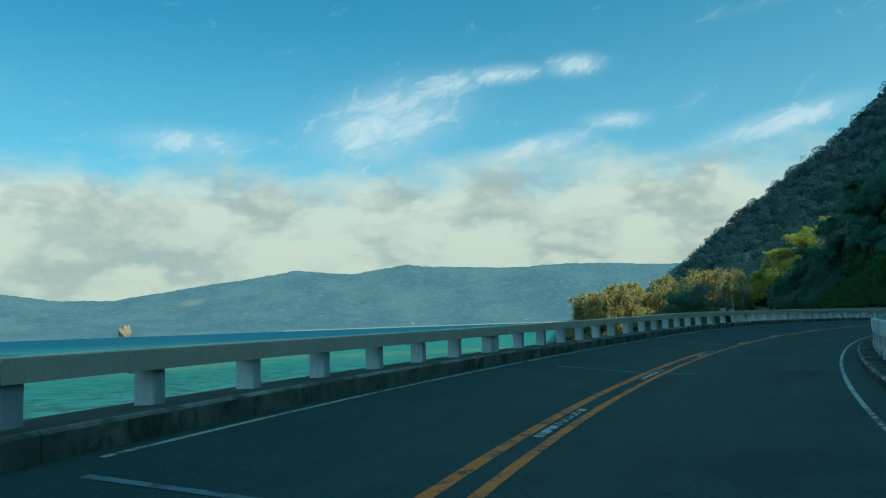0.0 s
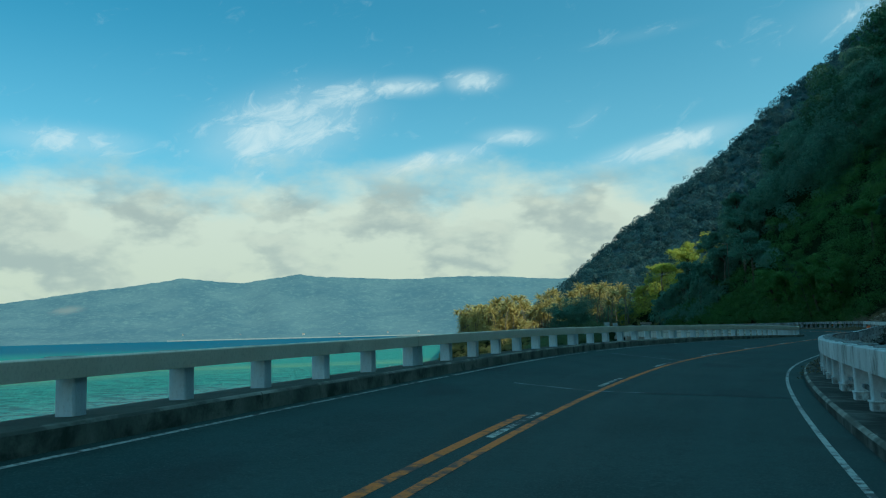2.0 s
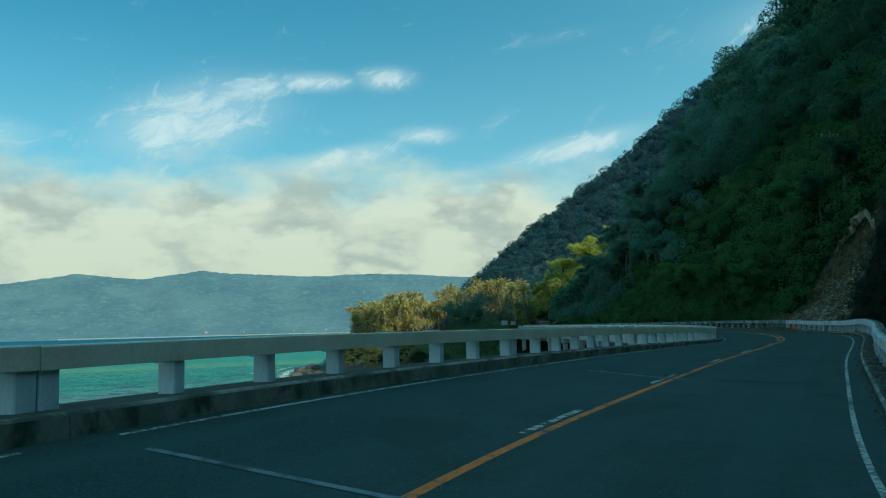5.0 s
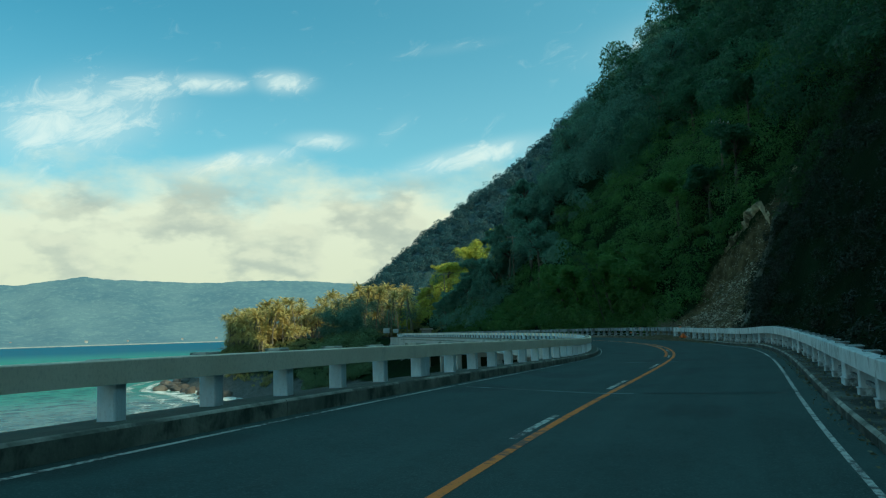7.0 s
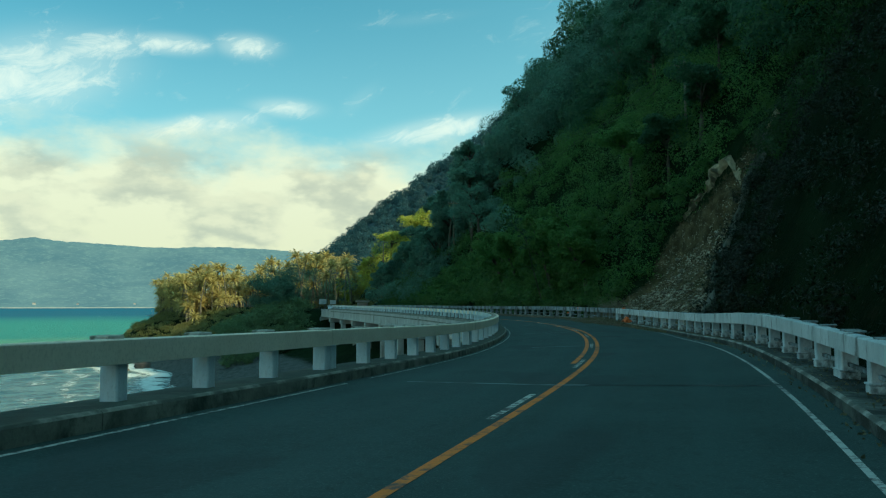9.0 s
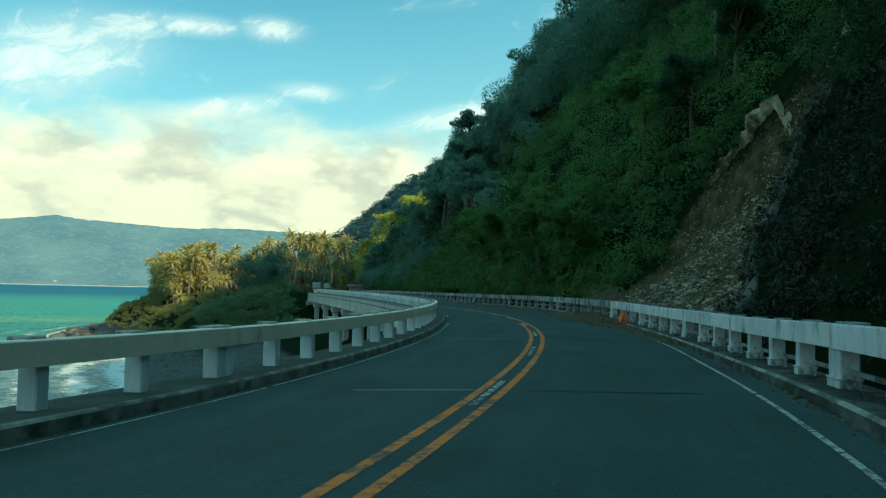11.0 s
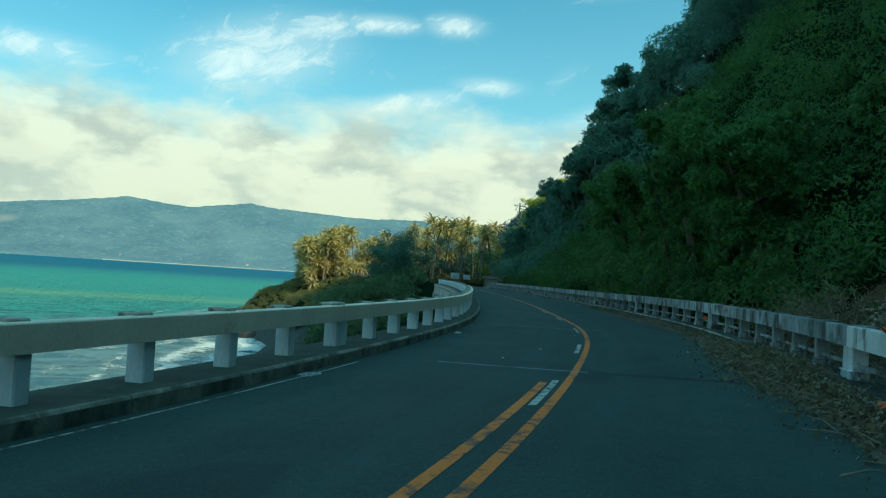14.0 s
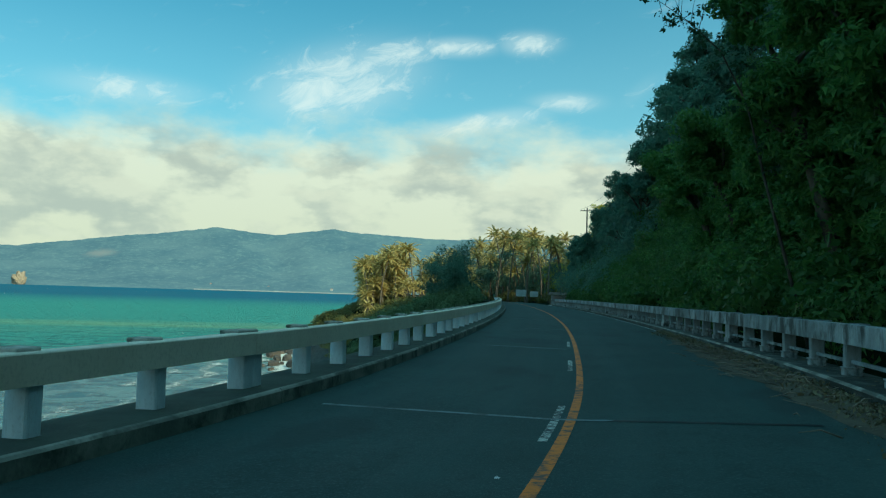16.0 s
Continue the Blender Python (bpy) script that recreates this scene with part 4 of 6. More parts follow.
def build_bridge():
    bridge = thing("viaduct", "grey concrete viaduct on pairs of columns over the shore", "bridge")
    for span in range(-6, 18):
        a, b = 14.0 * span, 14.0 * span + 14.0
        prof = [(-0.66, -0.06), (0.45, -0.06), (middle, -0.06), (lambda s: middle(s) + 5.4, -0.06), (lambda s: middle(s) + 5.4, -0.40), (middle, -0.40), (-0.66, -0.40)]
        swept("deck", a, b - 0.03, prof, CONCRETE, bridge, 1.0, True)
        for off in (-0.35, 3.2, 6.6):
            pr = [(off - 0.25, -0.41), (off - 0.25, -1.55), (off - 0.4, -1.65), (off - 0.4, -1.9), (off + 0.4, -1.9), (off + 0.4, -1.65), (off + 0.25, -1.55), (off + 0.25, -0.41)]
            swept("girder", a + 0.1, b - 0.1, pr[::-1], CONCRETE, bridge, 2.0, True)
    for span in range(-6, 19):
        s = 14.0 * span
        m = stand(s, 0.0)
        bm = bmesh.new()
        box(bm, (-0.9, -0.55, -2.9), (7.6, 0.55, -1.95), 0.04)
        c = part("pier_cap", bm, CONCRETE, bridge)
        c.matrix_world = m
        for u in (-0.2, 6.4):
            g = float(ground_z(s, u)) - float(road_z(s, 0)) - 1.0
            if g < -3.2:
                bm = bmesh.new()
                box(bm, (u - 0.45, -0.42, g), (u + 0.45, 0.42, -2.95), 0.05)
                c = part("column", bm, CONCRETE, bridge)
                c.matrix_world = m


build_bridge()


# ---------- plants ----------
def leaf_cloud(centres, radii, counts, size, rng, flat=0.75):
    """Corners of many small bent leaf pieces, spread over lumpy crowns."""
    n = int(counts.sum())
    who = np.repeat(np.arange(len(centres)), counts)
    lumps = rng.normal(size=(len(centres), 7, 3))
    lumps /= np.linalg.norm(lumps, axis=2)[..., None]
    lumps[..., 2] = lumps[..., 2] * 0.7 + 0.15
    pick = rng.integers(0, 7, n)
    away = rng.normal(size=(n, 3))
    away /= np.linalg.norm(away, axis=1)[:, None]
    rad = rng.uniform(0.55, 1.0, n) ** 0.5
    pos = lumps[who, pick] * 0.62 + away * rad[:, None] * rng.uniform(0.32, 0.52, n)[:, None]
    pos[:, 2] *= flat
    pos = centres[who] + pos * radii[who][:, None]
    nrm = away * 0.8 + rng.normal(size=(n, 3)) * 0.5 + np.array([0, 0, 0.45])
    nrm /= np.linalg.norm(nrm, axis=1)[:, None]
    a = np.cross(nrm, rng.normal(size=(n, 3)))
    a /= np.linalg.norm(a, axis=1)[:, None] + 1e-9
    b = np.cross(nrm, a)
    sz = (size[who] if hasattr(size, "__len__") else np.full(n, size)) * rng.uniform(0.55, 1.35, n)
    l, w = (a * sz[:, None]), (b * sz[:, None] * rng.uniform(0.4, 0.75, n)[:, None])
    droop = np.array([0, 0, -0.25]) * sz[:, None]
    return np.stack([pos - l, pos - w * 0.9, pos + l + droop, pos + w], 1)


def shards_object(name, q, mat):
    """Many separate three-cornered leaves; q: corners as leaf_cloud gives them."""
    v = np.stack([q[:, 0] * 0.75 + q[:, 1] * 0.25, q[:, 0] * 0.25 + q[:, 3] * 0.75, q[:, 2]], 1).astype(np.float32)
    n = len(v)
    me = bpy.data.meshes.new(name)
    me.vertices.add(n * 3)
    me.vertices.foreach_set("co", v.ravel())
    me.loops.add(n * 3)
    me.loops.foreach_set("vertex_index", np.arange(n * 3, dtype=np.int32))
    me.polygons.add(n)
    me.polygons.foreach_set("loop_start", np.arange(0, n * 3, 3, dtype=np.int32))
    me.update(calc_edges=True)
    me.materials.append(mat)
    return new(name, me)


def canopy(centres, radii, counts, size, rng, out, squash=0.82):
    """Corners of leaf pieces on the outer, open side of lumpy rounded tree crowns, and the crown each belongs to."""
    n = int(counts.sum())
    who = np.repeat(np.arange(len(centres)), counts)
    unit = lambda v: v / (np.linalg.norm(v, axis=-1)[..., None] + 1e-9)
    way = unit(rng.normal(size=(n, 3)))
    open_side = unit(np.concatenate([out * 0.75, np.full((len(out), 1), 0.8)], 1))[who]
    lean = (way * open_side).sum(1)
    way = np.where((lean < -0.3)[:, None], way - 2 * lean[:, None] * open_side, way)
    lumps = unit(rng.normal(size=(len(centres), 11, 3)) + np.array([0, 0, 0.35]))
    size_of = rng.uniform(0.6, 1.25, (len(centres), 11))
    near = np.einsum("nlk,nk->nl", lumps[who], way)
    bump = (np.clip((near - 0.72) / 0.28, 0, 1) ** 0.6 * size_of[who]).max(1)
    rad = (0.66 + 0.36 * bump) * rng.uniform(0.86, 1.04, n)
    shape = np.stack([rng.uniform(0.8, 1.2, len(centres)), rng.uniform(0.8, 1.2, len(centres)), squash * rng.uniform(0.8, 1.3, len(centres))], 1)
    pos = centres[who] + way * rad[:, None] * radii[who][:, None] * shape[who]
    best = lumps[who, near.argmax(1)]
    nrm = unit(way * 0.9 + (way - best * near.max(1)[:, None]) * 0.9 + rng.normal(size=(n, 3)) * 0.42 + np.array([0, 0, 0.15]))
    a = unit(np.cross(nrm, rng.normal(size=(n, 3))))
    b = np.cross(nrm, a)
    sz = size[who] * rng.uniform(0.55, 1.35, n)
    l, w = a * sz[:, None], b * sz[:, None] * rng.uniform(0.5, 0.9, n)[:, None]
    droop = np.array([0, 0, -0.22]) * sz[:, None]
    return np.stack([pos - l, pos - w * 0.9, pos + l + droop, pos + w], 1), who


def crowns_object(name, q, who, mat, rng):
    """The leaves of canopy() as one mesh; each crown has its own tone."""
    ob = shards_object(name, q, mat)
    tone = rng.uniform(0, 1, int(who.max()) + 1).astype(np.float32)
    layer = ob.data.attributes.new("tone", "FLOAT", "POINT")
    layer.data.foreach_set("value", np.repeat(tone[who], 3))
    return ob


def scatter_hill(rng, n, s0, s1, d0, d1, keep):
    s, d = rng.uniform(s0, s1, n), d0 + (d1 - d0) * rng.uniform(0, 1, n)
    ok = keep(s, d, rng)
    s, d = s[ok], d[ok]
    u = d + middle(s) + 5.5
    x, y = spot(s, u)
    return s, d, np.stack([x, y, ground_z(s, u)], 1)


def forest(name, label, n, s0, s1, d0, d1, r_lo, r_hi, per, leaf, mat, seed, keep, lift=(0.6, 1.5), shards=False):
    rng = np.random.default_rng(seed)
    s, d, p = scatter_hill(rng, n, s0, s1, d0, d1, keep)
    r = rng.uniform(r_lo, r_hi, len(p)) * (0.8 + 0.5 * rng.uniform(0, 1, len(p)) ** 3)
    p[:, 2] += r * rng.uniform(lift[0], lift[1], len(p))
    counts = np.maximum(20, (per * rng.uniform(0.7, 1.3, len(p))).astype(int))
    q = leaf_cloud(p, r, counts, leaf * (0.8 + 0.4 * rng.uniform(0, 1, len(p))), rng)
    ob = shards_object(name, q, mat) if shards else quads_object(name, q, len(q), mat)
    return tagged(ob, label, "trees", kind="stuff")


def woods(name, label, n, s0, s1, d0, d1, r_lo, r_hi, per, leaf, mat, seed, keep, lift=(0.5, 2.0), power=1.6):
    """A closed canopy of separate rounded crowns, the taller ones fewer."""
    rng = np.random.default_rng(seed)
    s, d, p = scatter_hill(rng, n, s0, s1, d0, d1, keep)
    t = rng.uniform(0, 1, len(p)) ** power
    r = r_lo + (r_hi - r_lo) * t
    p[:, 2] += r * (lift[0] + (lift[1] - lift[0]) * rng.uniform(0, 1, len(p)))
    h = glide(HEADINGS, s)
    out = np.stack([-np.cos(h) - 0.5 * np.sin(h), np.sin(h) - 0.5 * np.cos(h)], 1)
    counts = np.maximum(60, (per * (r / r_hi) ** 1.5).astype(int))
    q, who = canopy(p, r, counts, np.full(len(p), leaf) * (0.8 + 0.4 * rng.uniform(0, 1, len(p))), rng, out)
    return tagged(crowns_object(name, q, who, mat, rng), label, "trees", kind="stuff")


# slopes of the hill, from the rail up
forest("cliff_vines", "creepers and roots hanging over the sheer bank, coloured as in deep shade", 1500, 20, 112, 1.2, 13, 0.6, 1.4, 230, 0.095, LEAF_VINE_SHADE, 10, lambda s, d, rng: (slide_part(s, d) < 0.15) & (s < slide_mid(d)), (0.0, 0.5), True)
woods("bank_shrubs", "bright green shrubs overhanging the top of the sheer bank", 300, 62, 113, 8.5, 20, 0.9, 2.3, 620, 0.12, LEAF_BANK, 20, lambda s, d, rng: (slide_part(s, d) < 0.1) & (s < slide_mid(d) + 3 * (d > 12)), (0.1, 0.9))
woods("hillside_thicket", "dense green mantle of shrubs and bamboo above the railing", 1150, 111, 205, 1.6, 27, 0.9, 2.5, 460, 0.125, LEAF_NEAR, 11,
      lambda s, d, rng: (slide_part(s, d) < 0.1) & (s > slide_mid(d)) & (d < 27 - 0.26 * np.maximum(s - 150, 0) + 3 * fbm(s, d, 9.0, 2)), (0.1, 0.8), 1.2)
forest("scar_edge_shrubs", "low shrubs closing in on the edge of the landslide", 1500, 80, 140, 1.3, 22, 0.6, 1.3, 170, 0.13, LEAF_NEAR, 17,
       lambda s, d, rng: (slide_part(s, d) < 0.5) & (s > slide_mid(d)) & ((slide_part(s - 4, d) > 0.1) | (slide_part(s, d - 3) > 0.1)), (0.1, 0.8), True)
forest("scar_edge_vines", "creepers hanging beside the landslide, coloured as in deep shade", 700, 80, 125, 1.3, 16, 0.5, 1.1, 170, 0.12, LEAF_VINE_SHADE, 18,
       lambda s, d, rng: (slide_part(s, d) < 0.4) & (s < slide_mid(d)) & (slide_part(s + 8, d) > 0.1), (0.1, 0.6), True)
forest("roadside_bushes", "bright green bushes leaning over the railing", 330, 114, 240, 0.9, 9, 0.8, 2.0, 300, 0.14, LEAF_NEAR, 15, lambda s, d, rng: (slide_part(s, d) < 0.15) & (s > slide_mid(d)), (0.5, 1.8))
woods("hillside_forest", "dark tropical forest on the steep hillside", 430, 46, 180, 8, 36, 1.3, 4.6, 1150, 0.25, LEAF_HILL, 12,
      lambda s, d, rng: (slide_part(s, d) < 0.05) & ((d > 12) | (s < 100) | (s > 124)) & (d > np.where((s > 122) & (s < 190), 17, 9) + 4 * fbm(s, d, 20.0, 2)), (0.4, 1.9))
woods("hillside_forest", "haze-tinted blue-green forest on the steep slope past the bend", 150, 178, 226, 6, 36, 1.3, 4.6, 1050, 0.27, LEAF_HAZED, 27, lambda s, d, rng: d > 8 + 5 * smooth01(s, 196, 212) + 3 * fbm(s, d, 20.0, 2), (0.4, 1.9))
woods("hillside_forest", "tall haze-tinted blue-green forest above the middle of the bridge", 80, 176, 224, 15, 46, 2.4, 5.0, 1000, 0.32, LEAF_HAZED, 19, lambda s, d, rng: d > 0, (1.0, 2.1), 1.0)
woods("hillside_forest", "dark tropical forest on the middle of the hill", 560, 0, 250, 30, 64, 2.0, 5.6, 560, 0.46, LEAF_HILL, 16, lambda s, d, rng: d > 0, (0.5, 2.0))
woods("hillside_forest", "dark tropical forest high on the hill", 620, -20, 300, 58, 118, 2.6, 5.8, 300, 0.72, LEAF_HILL, 13, lambda s, d, rng: d > 0, (0.3, 1.3))
forest("far_hill_forest", "forest on the far flank of the hill", 1500, 205, 520, 3, 125, 2.6, 4.8, 150, 0.62, LEAF_HAZED, 14,
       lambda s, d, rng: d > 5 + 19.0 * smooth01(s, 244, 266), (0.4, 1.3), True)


def broadleaf_tree(name, label, base, height, crown_r, mat, seed, leaf=0.3, per=420, lean=(0, 0), low=0):
    """A tree of its own: tapered trunk with limbs, and a crown of leaf clumps round the limb ends."""
    rng = np.random.default_rng(seed)
    t = thing(name, label, "tree", at=Matrix.Translation(base))
    bm = bmesh.new()
    top = Vector((lean[0], lean[1], height * 0.72))
    trunk = [Vector((0, 0, -0.6)), top * 0.35 + Vector(rng.normal(size=3) * 0.12), top * 0.7 + Vector(rng.normal(size=3) * 0.15), top]
    tube(bm, trunk, [height * 0.03, height * 0.024, height * 0.017, height * 0.009], 8)
    ends = [top]
    for i in range(8):
        a = rng.uniform(0, 2 * math.pi)
        st = trunk[1].lerp(top, rng.uniform(0.35, 1.0))
        end = st + Vector((math.cos(a) * crown_r * rng.uniform(0.5, 0.95), math.sin(a) * crown_r * rng.uniform(0.5, 0.95), crown_r * rng.uniform(0.1, 0.9)))
        tube(bm, [st, st.lerp(end, 0.5) + Vector((0, 0, 0.25)), end], [height * 0.012, height * 0.008, height * 0.003], 6)
        ends.append(end)
    part("trunk", bm, BARK, t)
    c = np.array([tuple(e) for e in ends] + [tuple(e.lerp(top, 0.4)) for e in ends[1:]])
    if low:
        drop = [tuple(Vector((0, 0, 0)).lerp(top, f) + Vector(rng.normal(size=3) * 0.5)) for f in np.linspace(0.05, 0.95, low)]
        c = np.concatenate([c, np.array(drop)])
    r = rng.uniform(0.32, 0.55, len(c)) * crown_r
    q = leaf_cloud(c, r, np.full(len(c), per // 3), leaf, rng)
    cr = shards_object("crown", q, mat)
    tone = cr.data.attributes.new("tone", "FLOAT", "POINT")
    tone.data.foreach_set("value", np.full(len(cr.data.vertices), 0.65, dtype=np.float32))
    cr.parent = t
    return t


def on_hill(s, d):
    u = d + float(middle(s)) + 5.5
    x, y = spot(s, u)
    return Vector((float(x), float(y), float(ground_z(s, u))))


for i, (s, d, hgt, r, mat) in enumerate(((150, 20, 10, 4.0, LEAF_HILL), (203, 17, 9, 3.6, LEAF_HAZED), (212, 26, 12, 4.5, LEAF_HAZED), (172, 26, 13, 4.6, LEAF_HILL), (182, 34, 14, 5, LEAF_HAZED),
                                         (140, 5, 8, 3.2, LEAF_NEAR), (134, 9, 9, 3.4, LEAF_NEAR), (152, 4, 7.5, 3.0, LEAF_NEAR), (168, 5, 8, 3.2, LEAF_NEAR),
                                         (226, 8, 9.5, 3.2, LEAF_HAZED), (210, 9, 12.5, 3.8, LEAF_HAZED), (206, 12, 13, 4.0, LEAF_HAZED), (214, 7, 11.5, 3.4, LEAF_HAZED), (196, 9, 14, 4.2, LEAF_HAZED), (186, 7, 13, 4.0, LEAF_HAZED), (221, 6, 9.5, 3.2, LEAF_HAZED), (231, 6, 9.5, 3.2, LEAF_HAZED), (237, 7, 9, 3.2, LEAF_HAZED), (242, 8, 8, 3.0, LEAF_HAZED), (213, 8, 8, 3.0, LEAF_HAZED), (218, 16, 17.5, 3.6, LEAF_HAZED), (232, 13, 13, 3.4, LEAF_HAZED), (237, 16, 13, 3.4, LEAF_HAZED), (247, 12, 10, 3.2, LEAF_HAZED), (253, 12, 10, 3.0, LEAF_HAZED), (259, 11, 8, 2.6, LEAF_HAZED), (243, 5, 8.5, 2.8, LEAF_HAZED), (248, 6, 8.5, 2.8, LEAF_HAZED), (252, 5, 8, 2.6, LEAF_HAZED), (256, 7, 8, 2.6, LEAF_HAZED), (261, 6, 7.5, 2.4, LEAF_HAZED), (124, 11, 8.5, 2.8, LEAF_HILL), (126, 14, 7.0, 2.8, LEAF_HILL), (128, 10, 7.0, 2.6, LEAF_HILL), (284, 30, 13, 5.0, LEAF_LIT), (290, 25, 14, 5.0, LEAF_LIT), (291, 35, 12, 5.0, LEAF_LIT), (297, 23, 9.5, 3.6, LEAF_LIT), (301, 25, 10, 3.4, LEAF_LIT), (304, 28, 9, 3.2, LEAF_LIT), (299, 28, 11, 3.4, LEAF_LIT), (281, 37, 12, 4.8, LEAF_LIT), (216, 16, 11, 4.2, LEAF_HAZED))):
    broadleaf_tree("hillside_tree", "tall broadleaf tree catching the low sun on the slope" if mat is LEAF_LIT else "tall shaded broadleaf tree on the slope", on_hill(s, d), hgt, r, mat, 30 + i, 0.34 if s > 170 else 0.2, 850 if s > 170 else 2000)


for i, (s, d, hgt, r) in enumerate(((131, 3.0, 8.0, 2.2), (136, 3.5, 9.0, 2.3), (141, 3.2, 9.5, 2.4), (147, 3.6, 9.5, 2.5), (154, 3.4, 9.5, 2.5), (162, 3.8, 9.0, 2.5))):
    _a = float(glide(HEADINGS, s))
    broadleaf_tree("leaning_tree", "shaded tree leaning out over the railing and road edge", on_hill(s, d), hgt, r, LEAF_NEAR, 90 + i, 0.16, 2700, (-2.2 * math.cos(_a), 2.2 * math.sin(_a)), 16)


def reaching_sapling():
    """A thin sapling that arches out of the thicket over the road, with sparse leaves against the sky."""
    base = on_hill(140.0, 1.6)
    t = thing("leaning_sapling", "thin sapling arching out over the road with sparse leaves", "tree", at=Matrix.Translation(base))
    way = [Vector((0, 0, -0.4))] + [Vector(p) - base for p in ((93.2, 131.2, 5.5), (92.2, 130.6, 7.8), (91.0, 130.0, 9.2), (89.9, 129.9, 10.0), (88.8, 130.0, 10.7))]
    bm = tube(bmesh.new(), way, [0.06, 0.05, 0.035, 0.024, 0.014, 0.006], 6)
    rng = np.random.default_rng(71)
    ends = [way[-1], way[-2], way[-3]]
    for k in range(26):
        i = 1 + k % 4
        st = way[i].lerp(way[i + 1], rng.uniform(0, 1))
        en = st + Vector(rng.normal(size=3) * 0.35) + Vector((rng.uniform(-0.5, 0.5), rng.uniform(-0.4, 0.4), rng.uniform(0.0, 0.8)))
        tube(bm, [st, st.lerp(en, 0.5) + Vector((0, 0, 0.06)), en], [0.012, 0.008, 0.003], 5)
        ends.append(en)
    part("stem", bm, BARK, t)
    q = leaf_cloud(np.array([tuple(e) for e in ends]), rng.uniform(0.22, 0.5, len(ends)), np.full(len(ends), 42), 0.075, rng)
    cr = quads_object("leaves", q, len(q), LEAF_HILL)
    cr.parent = t


reaching_sapling()


def palm_parts(height, bend, seed):
    """Trunk and crown of a coconut palm as two bmeshes."""
    rng = random.Random(seed)
    bm = bmesh.new()
    pts = [Vector((bend * (k / 9) ** 2, 0.25 * math.sin(k * 0.5), height * k / 9 - (0.8 if k == 0 else 0))) for k in range(10)]
    tube(bm, pts, [0.21 - 0.011 * k + (0.10 if k == 0 else 0) for k in range(10)], 9)
    head = pts[-1]
    cr = bmesh.new()
    fronds = 23
    for i in range(fronds):
        a = i * 2.39996 + rng.uniform(-0.2, 0.2)
        up = 1.30 - 1.75 * (i / fronds) + rng.uniform(-0.15, 0.15)
        length = rng.uniform(2.7, 3.9)
        side = Vector((-math.sin(a), math.cos(a), 0))
        out = Vector((math.cos(a), math.sin(a), 0))
        spine, p, ang = [], head.copy(), up
        for k in range(9):
            spine.append(p.copy())
            p = p + (out * math.cos(ang) + Vector((0, 0, math.sin(ang)))) * length / 8
            ang -= 0.07 + 0.026 * k
        tube(cr, spine[::2], [0.06 - 0.011 * k for k in range(5)], 3, False)
        for k in range(21):
            f = 0.10 + 0.90 * k / 20
            j = min(int(f * 8), 7)
            q = spine[j].lerp(spine[j + 1], f * 8 - j)
            fwd = (spine[j + 1] - spine[j]).normalized()
            ll = 0.66 * math.sin(math.pi * (0.18 + 0.78 * f)) ** 0.7 * rng.uniform(0.85, 1.1)
            for sg in (-1, 1):
                tip = q + (side * sg * 0.62 + fwd * 0.60 + Vector((0, 0, -0.22 - 0.35 * rng.random()))).normalized() * ll
                w = fwd * 0.085
                cr.faces.new([cr.verts.new(v) for v in (q - w, q + w, q.lerp(tip, 0.6) + w * 0.9, tip)])
    return bm, cr


